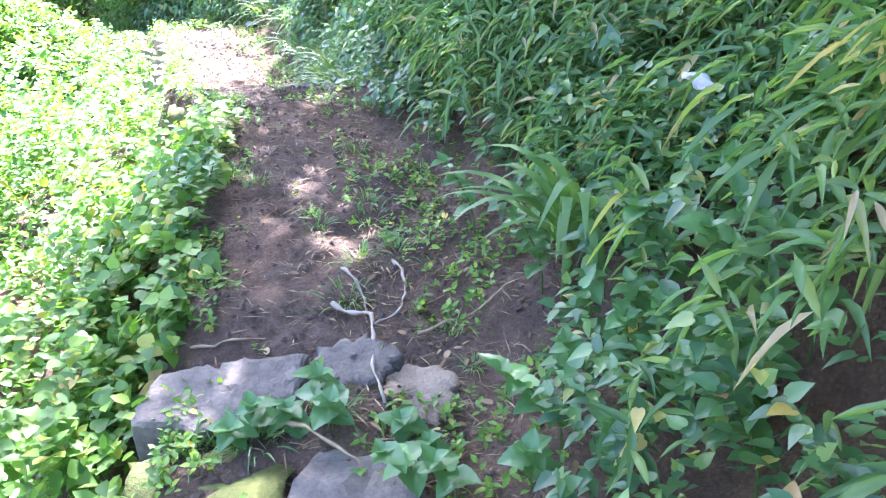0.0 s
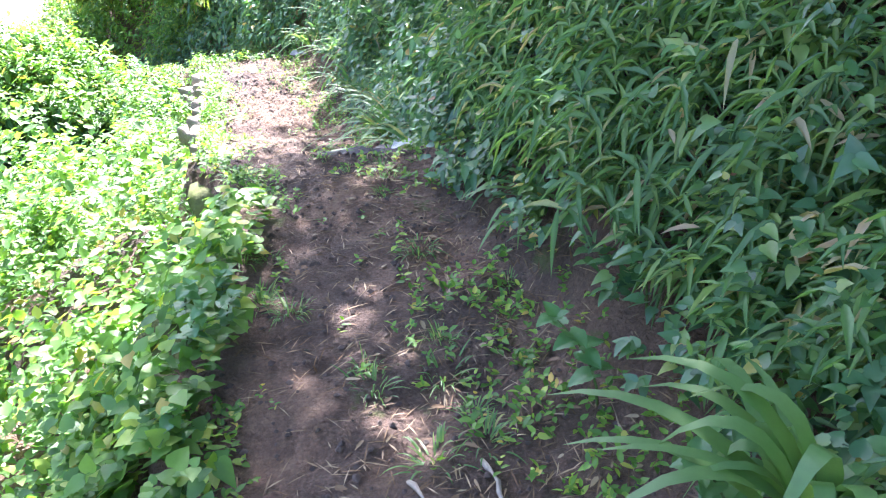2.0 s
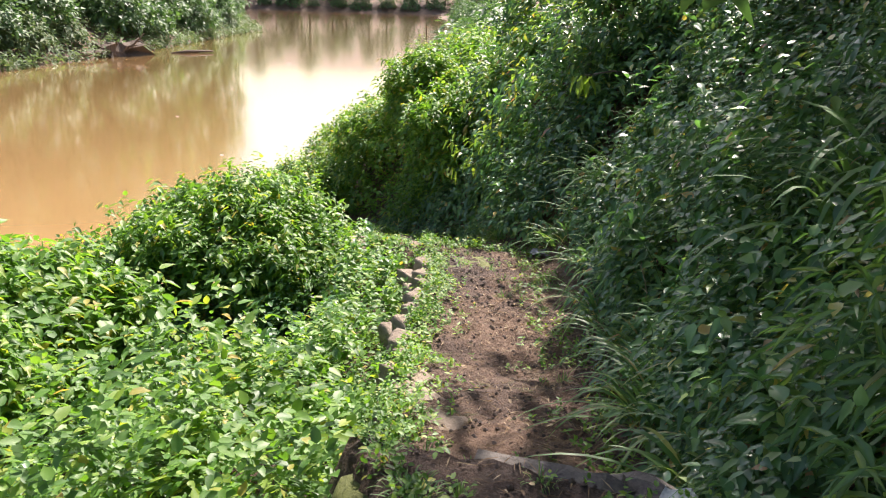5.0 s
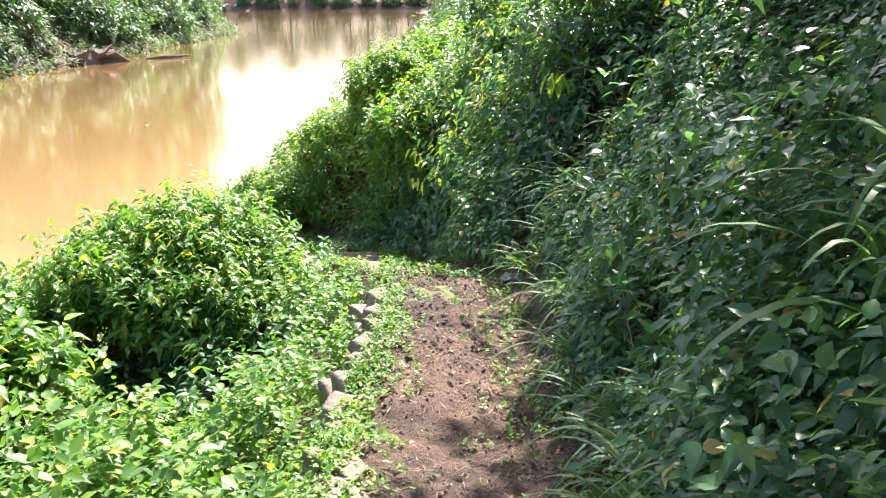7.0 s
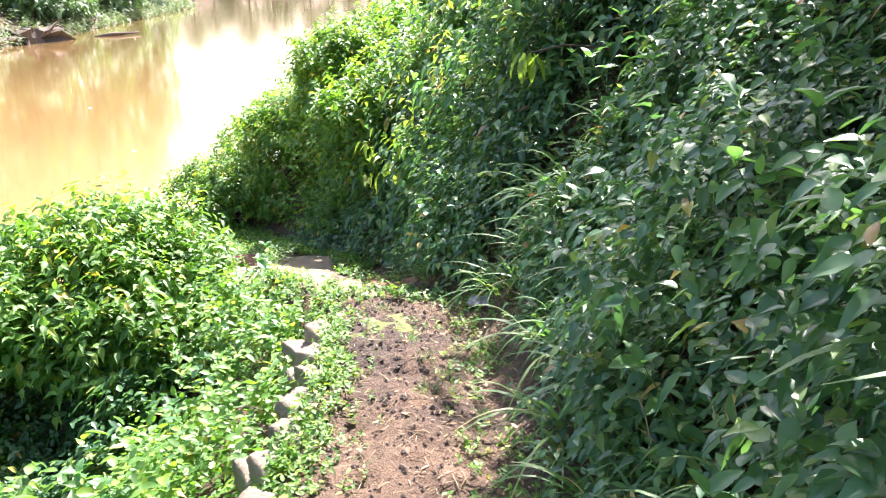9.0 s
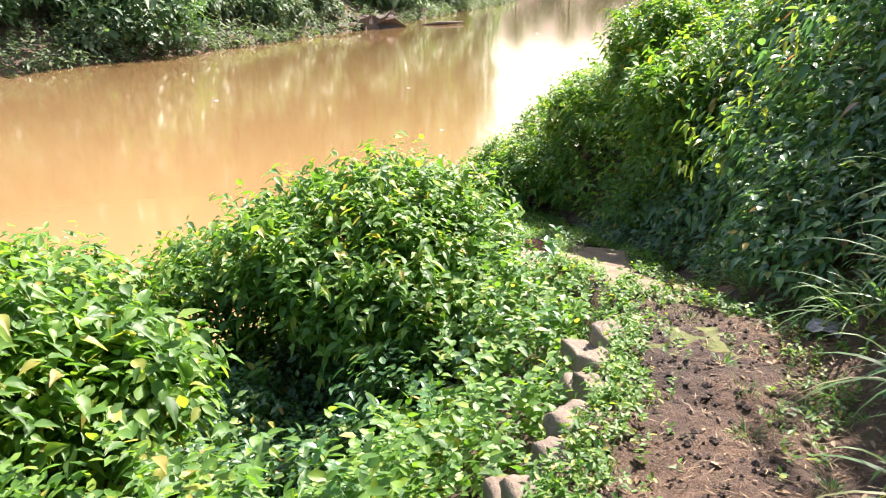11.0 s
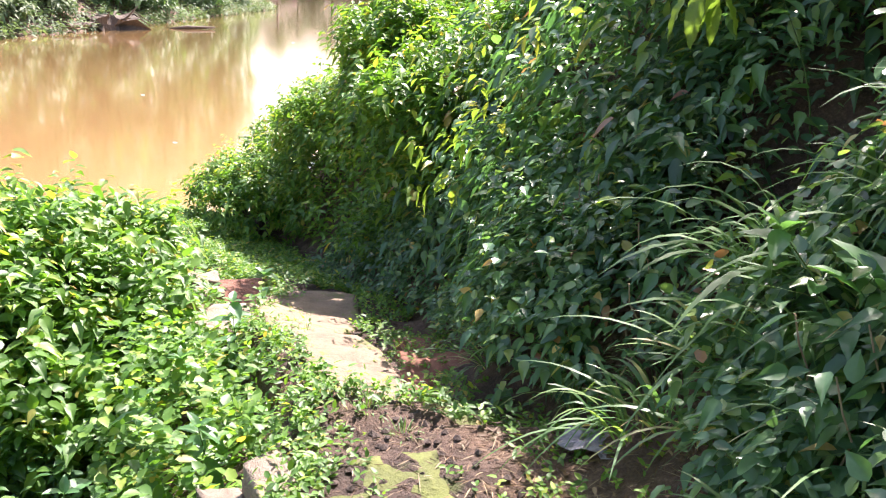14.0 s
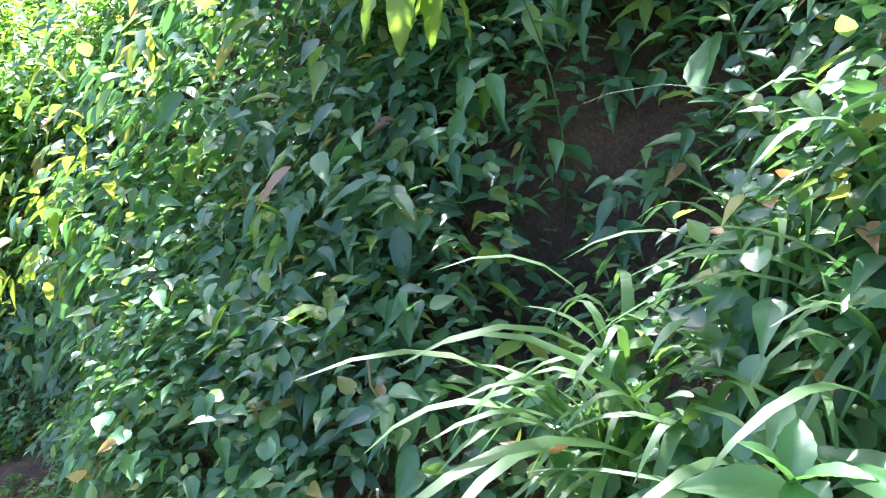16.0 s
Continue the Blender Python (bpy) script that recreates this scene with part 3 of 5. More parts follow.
ground_line("root", "pale bent root lying on dark soil", "root", ((-.38, 2.83), (-.32, 2.75), (-.28, 2.67), (-.27, 2.58)), 0.008, ROOT)
ground_line("root", "long pale root crossing the stone slab", "root", ((-.39, 2.63), (-.32, 2.59), (-.25, 2.55), (-.23, 2.41), (-.22, 2.24), (-.17, 2.08)), 0.01, ROOT, 0.035)
ground_line("root", "thin curved root lying on dark soil", "root", ((-.2, 2.92), (-.16, 2.84), (-.15, 2.72), (-.16, 2.6), (-.24, 2.55)), 0.008, ROOT)
ground_line("stick", "thin dry stick on the soil", "stick", ((-.79, 2.39), (-.66, 2.41), (-.57, 2.45)), 0.006, DRY)
ground_line("stick", "thin dry stick on the soil", "stick", ((-.44, 1.99), (-.3, 1.9), (-.2, 1.82)), 0.008, DRY, 0.05)
ground_line("stick", "thin dry stalk on the soil", "stick", ((-.1, 2.45), (.1, 2.6), (.28, 2.7)), 0.005, DRY, 0.02)
for k in range(26):
    yy = random.uniform(2.0, 9.0)
    xx = edge_at(RIGHT, yy) - random.uniform(-0.25, 0.35)
    an, ln = random.uniform(0, 3.1), random.uniform(0.08, 0.2)
    ground_line("twig", "short dry twig on the soil", "twig", ((xx, yy), (xx + math.cos(an) * ln, yy + math.sin(an) * ln)), 0.003, DRY)


def dead_leaves(n):
    y = rng.uniform(1.2, 9.6, n)
    x = along(RIGHT, y) + rng.normal(-0.1, 0.3, n)
    P = np.stack([x, y, ground(x, y) + 0.008], -1)
    D = unit(np.stack([rng.normal(0, 1, n), rng.normal(0, 1, n), rng.normal(0, 0.15, n)], -1))
    N = unit(np.stack([rng.normal(0, .3, n), rng.normal(0, .3, n), np.ones(n)], -1))
    L = rng.uniform(0.02, 0.05, n)
    v, t = spread(LEAF, P, D, N, L, L * rng.uniform(0.15, 0.55, n), 0.1)
    tagged(new("leaf_litter", mesh_np("leaf_litter", v, t, LEAF_DEAD)), "scattered dry brown leaves and straw on the soil", "leaf litter", kind="stuff")


dead_leaves(1000)


def straw(n):
    """Short bits of straw, rootlets and bark lying flat."""
    y = rng.uniform(1.2, 9.6, n)
    f = rng.beta(2.2, 1.3, n)
    x = along(LEFT, y) + (along(RIGHT, y) + 0.35 - along(LEFT, y)) * f
    P = np.stack([x, y, ground(x, y) + 0.006], -1)
    an = rng.uniform(0, 6.28, n)
    D = np.stack([np.cos(an), np.sin(an), rng.normal(0, 0.12, n)], -1)
    N = np.tile(np.array([[0, 0, 1.0]]), (n, 1)) + rng.normal(0, 0.2, (n, 3))
    v, t = spread(DIAMOND, P, D, N, rng.uniform(0.02, 0.09, n), rng.uniform(0.002, 0.006, n), 0.0)
    tagged(new("straw", mesh_np("straw", v, t, LEAF_DEAD)), "fine straw and rootlets scattered over the soil", "leaf litter", kind="stuff")


straw(10000)


def crumpled_sheet(name, label, place, size, mat):
    n = 9
    vs, fs = [], []
    for j in range(n):
        for i in range(n):
            px, py = (i / (n - 1) - 0.5) * size, (j / (n - 1) - 0.5) * size * 0.7
            xx, yy = place[0] + px, place[1] + py
            h = noise.noise(Vector((px * 22, py * 22, place[0]))) * 0.03 + 0.03
            vs.append((xx + h * 0.6, yy, ground_at(place[0], place[1]) + max(h, 0.002) + 0.01))
    for j in range(n - 1):
        for i in range(n - 1):
            a0 = j * n + i
            fs.append((a0, a0 + 1, a0 + n + 1, a0 + n))
    ob = tagged(new(name, mesh_of(name, vs, fs, mat, False)), label, "litter")
    so = ob.modifiers.new("thickness", "SOLIDIFY")
    so.thickness = 0.002
    return ob


PLASTIC = stone_material("grey_plastic", (0.22, 0.2, 0.22), (0.42, 0.4, 0.42), 0.95)
PAPER = stone_material("pale_paper", (0.45, 0.45, 0.46), (0.75, 0.75, 0.76), 0.95)
crumpled_sheet("crumpled_sheet", "crumpled grey plastic sheet at the foot of the bank", (-2.12, 9.3), 0.2, PLASTIC)
crumpled_sheet("paper_scrap", "small pale scrap caught in the bank's leaves", (0.535, 2.1), 0.075, PAPER).location.z = 0.955 - ground_at(0.535, 2.1)
crumpled_sheet("paper_scrap", "crumpled pale scrap on the dark soil", (-0.62, 4.96), 0.09, PAPER)


# ---- leaf cover ----
OVATE = (np.array([(0, 0, 0), (.1, .3, .03), (.3, .5, .05), (.55, .4, .03), (.8, .16, -.01), (1, 0, -.07), (.8, -.16, -.01), (.55, -.4, .03), (.3, -.5, .05), (.1, -.3, .03), (.35, 0, -.04)]), np.array([(10, k, k + 1) for k in range(9)] + [(10, 9, 0)]))
LANCE = (np.array([(0, 0, 0), (.15, .32, .03), (.42, .5, .04), (.75, .27, .01), (1, 0, -.06), (.75, -.27, .01), (.42, -.5, .04), (.15, -.32, .03), (.45, 0, -.04)]), np.array([(8, k, k + 1) for k in range(7)] + [(8, 7, 0)]))


def cover(name, label, x, y, depth, leaves, length, leaf_len, leaf_w, mat, shape=LEAF, up=0.6, droop=0.35, plain=None, hang=0.0):
    P, N = slope_frame(x, y)
    P = P + N * (depth * rng.uniform(0.02, 1.0, len(x)) ** 0.7)[:, None]
    if plain is None:
        plain = np.zeros(len(x), bool)
    v, t = join([sprigs(P[m], N[m], leaves, length, leaf_len, leaf_w, s, up, droop, 0.5, hang) for m, s in ((~plain, shape), (plain, LANCE)) if m.any()])
    return tagged(new(name, mesh_np(name, v, t, mat, True)), label, "undergrowth", kind="stuff")


def bank_keep(x, y, r):
    r = r - 0.24 * step(y, 7.6, 8.3) * (1 - step(y, 10.8, 11.6))
    pit = step((x + 1.4) ** 2 + (y - 10.2) ** 2, 0.14, 0.42)
    hollow = step((x + 1.85) ** 2 + (y - 9.55) ** 2, 0.05, 0.3) * ~inside(RED_BANK, x, y)
    return (0.08 + 0.92 * pit) * (0.55 + 0.45 * hollow) * np.where(inside(RED_BANK, x, y), 0.15, 1.0) * (0.55 + 0.45 * step(noise2(x, y, 2.2, 21), 0.3, 0.5)) * (0.04 + 0.21 * step(r, -0.15, 0.0) + 0.75 * step(r, 0.0, 0.35))


def slope_keep(x, y, r):
    hollow = np.minimum.reduce([step((x - cx) ** 2 + (y - cy) ** 2, rr * 0.4, rr) for cx, cy, rr in ((-4.95, 8.65, 1.2), (-4.5, 8.35, 1.1), (-4.15, 7.7, 0.35), (-5.5, 9.3, 1.6), (-5.7, 8.8, 1.8), (-6.4, 8.8, 1.0), (-5.55, 12.1, 0.5), (-4.5, 4.8, 1.0), (-3.75, 4.4, 0.8), (-4.3, 3.8, 0.5), (-4.6, 7.1, 0.4), (-4.95, 7.3, 0.5), (-4.9, 5.6, 0.5), (-5.4, 6.0, 0.9), (-5.6, 4.7, 0.7))])
    band = step(r, 1.9, 2.3) * (1 - step(r, 4.6, 5.0)) * step(y, 4.4, 5.4) * (1 - step(y, 9.5, 10.2))
    hollow = hollow * (x > along(SHORE, y) + 0.25)
    clear = 1 - step(y, 5.4, 6.0) * (1 - step(y, 9.2, 9.8)) * (1 - step(r, 0.02, 0.2))
    return clear * hollow * (1 - 0.6 * band) * (1 - 0.65 * gully(r, y)) * (0.5 + 0.5 * step(noise2(x, y, 1.8, 23), 0.3, 0.5)) * (0.5 + 0.5 * step(r, -0.05, 0.2))


def lumps(x, y, seed, scale=1.3):
    """Clumps and hollows of the leaf cover, 0 to 1."""
    return step(noise2(x, y, scale, seed), 0.3, 0.72)


def passage(x, y):
    """Thinner cover where the path squeezes past the bank and round the hollow under the hanging leaves."""
    return (1 - 0.75 * step(y, 7.6, 8.2) * (1 - step(y, 9.3, 9.8))) * (0.15 + 0.85 * step((x + 1.5) ** 2 + (y - 10.15) ** 2, 0.35, 1.0))


x, y, r = scatter(14000, 4.2, 14.0, 1, (0.1, 2.4), bank_keep)
cover("bank_foliage", "dark green leafy creepers covering the steep bank", x, y, 0.05 + 0.35 * lumps(x, y, 31, 1.6) * step(r, 0.05, 0.7) * passage(x, y), 6, 0.16, 0.06, 0.55, LEAF_BANK, LEAF, 0.35, 0.5, r > 1.1)
x, y, r = scatter(11000, 4.0, 10.6, 1, (0.3, 2.6), lambda x, y, r: bank_keep(x, y, r) * (0.3 + 0.7 * lumps(x, y, 37, 1.7)))
cover("bank_creepers", "broad-leaved dark green creepers hanging over the bank", x, y, 0.08 + 0.65 * lumps(x, y, 37, 1.7) * step(r, 0.2, 0.9) * passage(x, y), 6, 0.2, 0.068, 0.55, LEAF_BANK, OVATE, 0.4, 0.4, r > 1.9, 0.2)
x, y, r = scatter(11000, 10.2, 17.0, 1, (0.45, 3.6), lambda x, y, r: bank_keep(x, y, r) * (0.35 + 0.65 * lumps(x, y, 39, 1.2)))
# beyond here the lighter leaf colour stands in for sun on the creepers
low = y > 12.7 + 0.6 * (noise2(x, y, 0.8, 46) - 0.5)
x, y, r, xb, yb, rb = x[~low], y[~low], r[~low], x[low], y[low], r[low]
cover("shore_creepers", "creepers over the bank by the water, lighter green to look sunlit", xb, yb, 0.1 + 0.7 * lumps(xb, yb, 39, 1.2) * step(rb, 0.3, 1.0), 7, 0.26, 0.085, 0.5, LEAF_SLOPE, OVATE, 0.6, 0.4, None, 0.2)
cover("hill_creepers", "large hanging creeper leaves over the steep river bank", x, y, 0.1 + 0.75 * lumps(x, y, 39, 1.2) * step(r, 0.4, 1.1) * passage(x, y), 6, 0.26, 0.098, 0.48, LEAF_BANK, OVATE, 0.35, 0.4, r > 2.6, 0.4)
# shoots whose yellow leaf colour imitates sun on the self-shaded bank
x, y, r = scatter(1000, 9.9, 16.0, 1, (0.7, 3.0), lambda x, y, r: bank_keep(x, y, r) * lumps(x, y, 39, 1.2))
cover("sun_yellow_shoots", "leafy shoots standing out of the bank, yellow-green in place of sunlight", x, y, (0.55 + 0.4 * lumps(x, y, 39, 1.2)) * passage(x, y), 6, 0.26, 0.09, 0.42, LEAF_YELLOW, OVATE, 0.5, 0.4, None, 0.3)
# upright shoots in the brighter leaf colour, painting in sun along the river end
x, y, r = scatter(1500, 11.5, 17.0, 1, (0.5, 3.4), lambda x, y, r: lumps(x, y, 44, 1.1) * (x < -3.2))
cover("river_shoots", "leafy shoots on the bank above the water, brighter green to look sunlit", x, y, 0.35 + 0.4 * lumps(x, y, 44, 1.1), 7, 0.3, 0.095, 0.45, LEAF_SLOPE, OVATE, 0.8, 0.4, None, 0.15)
x, y, r = scatter(6000, -1, 22, 1, (2.0, 6.5), bank_keep)
cover("bank_foliage_upper", "leafy green scrub on top of the bank", x, y, 0.2 + 0.5 * noise2(x, y, 1.0, 35), 6, 0.28, 0.13, 0.5, LEAF_BANK, LANCE, 0.5, 0.4)
x, y, r = scatter(11500, -0.5, 5.6, 1, (0.38, 2.6), lambda x, y, r: bank_keep(x, y, r) * (1 - 0.93 * (1 - step(y, 2.2, 2.7)) * (1 - step(r, 0.7, 1.0))) * (0.2 + 0.8 * step((x - 0.3) ** 2 + (y - 2.35) ** 2, 0.1, 0.3)))
cover("bamboo_grass", "dense narrow-leaved green grass on the bank", x, y, 0.1 + 0.4 * noise2(x, y, 1.6, 36) * step(r, 0.1, 0.6), 8, 0.2, 0.1, 0.17, LEAF_GRASS, LANCE, 0.5, 0.6)
x, y, r = scatter(6200, -0.3, 6.5, 1, (0.2, 2.4), lambda x, y, r: bank_keep(x, y, r) * (0.25 + 0.75 * step((x - 0.25) ** 2 + (y - 2.25) ** 2, 0.05, 0.2)))
cover("bank_weeds", "low broad-leaved green weeds on the bank", x, y, 0.08 + 0.4 * noise2(x, y, 1.3, 32) * step(r, 0.1, 0.6), 7, 0.15, 0.044, 0.68, LEAF_BANK, HEART, 0.6, 0.3)
x, y, r = scatter(9000, 0.5, 13, -1, (0.1, 4.5), lambda x, y, r: 1.0 * (x > along(SHORE, y) + 0.3))
near = r < 1.7
cover("creeper_mat", "low bright green creepers matted beside the path", x[near], y[near], 0.02 + 0.06 * noise2(x[near], y[near], 2.0, 69), 5, 0.1, 0.05, 0.6, LEAF_SLOPE, LEAF, 0.6, 0.3)
# underlayer in the darker leaf: shade of the gaps put into its colour
cover("creeper_mat", "low creepers matted over the river slope, dark green as shade between plants", x[~near], y[~near], 0.02 + 0.06 * noise2(x[~near], y[~near], 2.0, 69), 5, 0.1, 0.06, 0.6, LEAF_BANK, LEAF, 0.6, 0.3)
x, y, r = scatter(24000, -0.5, 17, -1, (0.02, 3.4), lambda x, y, r: slope_keep(x, y, r) * (0.3 + 0.7 * step(noise2(x, y, 1.9, 33), 0.3, 0.6)))
cover("slope_foliage", "sunlit bright green creeping plants on the river slope", x, y, 0.04 + 0.75 * step(noise2(x, y, 1.9, 33), 0.3, 0.75) * step(r, 0.0, 0.5) * (1 - 0.75 * step(r, 0.35, 0.7) * step(y, 6.4, 7.0) * (1 - step(y, 9.8, 10.6))) * (1 - 0.75 * step(r, 1.3, 1.7) * step(y, 2.8, 3.4) * (1 - step(y, 5.8, 6.4))), 7, 0.14, 0.062, 0.62, LEAF_SLOPE, LEAF, 0.7, 0.25, r > 1.4)
x, y, r = scatter(9000, -2, 17, -1, (2.8, 7.0), slope_keep)
cover("slope_foliage_lower", "bright green leafy scrub lower on the river slope", x, y, 0.15 + 0.75 * lumps(x, y, 34, 0.9), 6, 0.26, 0.115, 0.5, LEAF_SLOPE, OVATE, 0.6, 0.35, None, 0.15)
x, y, r = scatter(3600, 3.0, 12, -1, (0.9, 3.6), lambda x, y, r: slope_keep(x, y, r) * lumps(x, y, 68, 1.5))
cover("slope_shoots", "taller bright green leafy shoots on the river slope", x, y, 0.15 + 0.45 * lumps(x, y, 68, 1.5), 7, 0.26, 0.1, 0.45, LEAF_SLOPE, OVATE, 0.75, 0.4, None, 0.15)
n = 6500
y = rng.uniform(12.3, 17.0, n)
x = along(LEFT, y) + (along(RIGHT, y) - along(LEFT, y)) * rng.uniform(-0.1, 1.1, n)
cover("shore_grass", "short sunlit green growth on the shore below the slabs", x, y, 0.06 + 0 * x, 6, 0.12, 0.06, 0.4, LEAF_SLOPE, LEAF, 0.8, 0.3)
x, y, r = scatter(1000, 1.0, 4.3, -1, (-0.14, 0.3), lambda x, y, r: 0.35 + 0.65 * step(noise2(x, y, 2.4, 65), 0.4, 0.6) * step(r, -0.14, 0.0) - 2.0 * ((x > -0.92) & (y < 2.4)))
cover("edge_creepers", "heart-leaved creepers spilling over the path's edge", x, y, 0.05 + 0.15 * step(r, 0, 0.2), 6, 0.12, 0.056, 0.85, LEAF_SLOPE, HEART, 0.6, 0.3)
# hollow fillings in the darker bank leaf, deepening the shade by colour
n = 2600
an, rr = rng.uniform(0, 2 * np.pi, n), np.sqrt(rng.uniform(0, 1, n)) * 1.5
x, y = -5.25 + np.cos(an) * rr * 0.8, 8.65 + np.sin(an) * rr * 0.75
cover("hollow_creepers", "tangled creepers in the hollow under the bush, leaf colour darkened as shade", x, y, 0.05 + 0.6 * noise2(x, y, 1.7, 66), 7, 0.2, 0.075, 0.55, LEAF_BANK, LANCE, 0.5, 0.4)
n = 1500
an, rr = rng.uniform(0, 2 * np.pi, n), np.sqrt(rng.uniform(0, 1, n)) * 1.1
x, y = -4.2 + np.cos(an) * rr * 1.2, 4.6 + np.sin(an) * rr * 0.8
cover("hollow_creepers", "tangled creepers below the slope bushes, leaf colour darkened as shade", x, y, 0.05 + 0.35 * noise2(x, y, 1.7, 67), 7, 0.18, 0.065, 0.55, LEAF_BANK, LANCE, 0.5, 0.4)
n = 4200
y = rng.uniform(1.2, 12, n)
wl = rng.uniform(0, 1, n) < 0.5
x = np.where(wl, along(LEFT, y) + np.abs(rng.normal(0, 0.13, n)), along(RIGHT, y) - rng.normal(0, 0.17, n))
keep = noise2(x, y, 3.0, 61) > 0.42
x, y = x[keep], y[keep]
cover("path_weeds", "small green weeds along both edges of the path", x, y, 0.0 * x, 5, 0.05, 0.03, 0.55, LEAF_SLOPE, LEAF, 0.8, 0.2)
n = 900
y = rng.uniform(5.4, 9.3, n)
x = along(LEFT, y) + rng.normal(-0.02, 0.1, n)
cover("edging_weeds", "small bright green weeds between the edging stones", x, y, 0.01 + 0 * x, 5, 0.07, 0.035, 0.5, LEAF_SLOPE, LEAF, 0.8, 0.2)
n = 1700
y = rng.uniform(9.3, 12.6, n)
x = along(LEFT, y) + (along(RIGHT, y) - along(LEFT, y)) * rng.uniform(-0.1, 1.15, n)
keep = (noise2(x, y, 2.6, 63) > 0.45) & ~inside(SLABS[0], x, y) & ~inside(SLABS[1], x, y) & ~(inside(RED_BANK, x, y) & (rng.uniform(0, 1, n) < 0.8))
x, y = x[keep], y[keep]
cover("slab_weeds", "low sunlit yellow-green weeds round the worn slabs", x, y, 0.02 + 0.0 * x, 6, 0.08, 0.04, 0.5, LEAF_SLOPE, LEAF, 0.8, 0.2)


# ---- bushes on the river slope ----
def bush(name, label, centre, radius, height, n, leaf, mat, shape=LEAF, hood=0.6, roof=0.0):
    """A dome of leafy shoots on several stems, hollow and dark below."""
    cx, cy = centre
    z0 = ground_at(cx, cy)
    root = tagged(new(name), label, "bush")
    root.location = (cx, cy, z0)
    stems = []
    for k in range(8):
        an, rr = k * 0.9 + 0.3, radius * random.uniform(0.3, 0.75)
        tip = Vector((math.cos(an) * rr, math.sin(an) * rr, height * random.uniform(0.6, 0.9)))
        stems.append(tube([(0, 0, -0.1), tip * 0.35 + Vector((0, 0, 0.15)), tip * 0.7, tip], [0.025, 0.018, 0.012, 0.006], 5))
    part("stem", mesh_of("stem", *tubes(stems), BARK), root)
    q = unit(rng.normal(0, 1, (n, 3)))
    q[:, 2] = np.abs(q[:, 2])
    cap = rng.uniform(0, 1, n) < hood
    q[:, 2] = np.where(cap, 0.42 + 0.7 * q[:, 2], q[:, 2])
    q = unit(q)
    lump = 0.72 + 0.6 * noise2(q[:, 0] * 2 + q[:, 2] * 1.3 + cx, q[:, 1] * 2 + cy, 1.5, 41)
    rad = (rng.uniform(0.7, 1, n) ** 0.5 * lump)[:, None]
    P = q * rad * np.array([radius, radius, height]) + np.array([0, 0, 0.1])
    flat = rng.uniform(0, 1, n) < roof
    an, rho = rng.uniform(0, 2 * np.pi, n), np.sqrt(rng.uniform(0, 1, n))
    wob = noise2(np.cos(an) * rho * 2 + cx, np.sin(an) * rho * 2 + cy, 1.4, 43)
    top = np.stack([np.cos(an) * rho * radius * (0.85 + 0.4 * wob), np.sin(an) * rho * radius * (0.85 + 0.4 * wob), height * (1.0 - 0.26 * rho ** 3 + 0.35 * (wob - 0.5)) - 0.22 * rng.uniform(0, 1, n)], -1)
    P = np.where(flat[:, None], top, P)
    P[:, 2] += np.where(rng.uniform(0, 1, n) < 0.07, rng.uniform(0.05, 0.3, n), 0) * (P[:, 2] > 0.6 * height)
    v, t = sprigs(P, q, 7, leaf * 2.3, leaf, 0.5, shape, 0.45, 0.4, 0.5, 0.15)
    part("foliage", mesh_np("foliage", v, t, mat, True), root)
    return root


bush("river_bush", "dense rounded green bush with a dark hollow below", (-5.7, 9.85), 1.05, 1.28, 2300, 0.095, LEAF_SLOPE, OVATE, 0.8, 0.8)
bush("river_bush", "dense rounded green bush with a dark hollow below", (-4.95, 9.45), 0.6, 0.85, 1000, 0.095, LEAF_SLOPE, OVATE, 0.8, 0.8)
bush("river_bush", "low spreading green bush with a dark hollow below", (-6.75, 9.4), 0.8, 1.15, 1250, 0.09, LEAF_SLOPE, OVATE, 0.8, 0.8)
bush("river_bush", "leafy green bush draped in creepers", (-5.1, 7.15), 0.6, 1.2, 700, 0.12, LEAF_SLOPE, OVATE, 0.93, 0.7)
for cx, cy, rr, hh in ((-5.6, 5.4, 0.9, 1.5), (-5.35, 6.4, 0.8, 1.3), (-5.8, 4.3, 0.9, 1.4)):
    bush("river_bush", "creeper-draped green bush above a dark hollow", (cx, cy), rr, hh, 720, 0.11, LEAF_SLOPE, OVATE, 0.95, 0.6)
bush("river_bush", "spreading green bush with a dark hollow below", (-4.85, 5.65), 0.75, 1.05, 1250, 0.09, LEAF_SLOPE, OVATE, 0.8, 0.85)
for cx, cy, rr, hh in ((-7.3, 6.0, 1.2, 1.7), (-7.2, 3.9, 1.1, 1.5), (-7.6, 8.0, 1.1, 1.5), (-7.4, 1.6, 1.2, 1.4)):
    bush("shore_bush", "tangled green bush on the lower river slope", (cx, cy), rr, hh, 1000, 0.12, LEAF_SLOPE, OVATE)
# bushes nearest the water get the lighter leaf, sunlight put into their colour
for cx, cy, rr, hh, nn in ((-4.2, 13.0, 0.7, 1.0, 1100), (-5.2, 14.4, 0.7, 1.4, 1200), (-6.5, 15.3, 0.7, 0.95, 900), (-7.6, 15.1, 0.6, 0.9, 700), (-8.9, 16.4, 0.6, 0.7, 600), (-3.2, 14.2, 0.9, 1.3, 900), (-0.9, 11.2, 0.8, 0.9, 420), (-1.9, 11.6, 0.7, 0.8, 380)):
    bush("bank_bush", "tall creeper-covered bush on the bank by the river", (cx, cy), rr, hh, nn, 0.085, LEAF_SLOPE if cx < -4 else LEAF_BANK, OVATE, 0.6, 0.35)


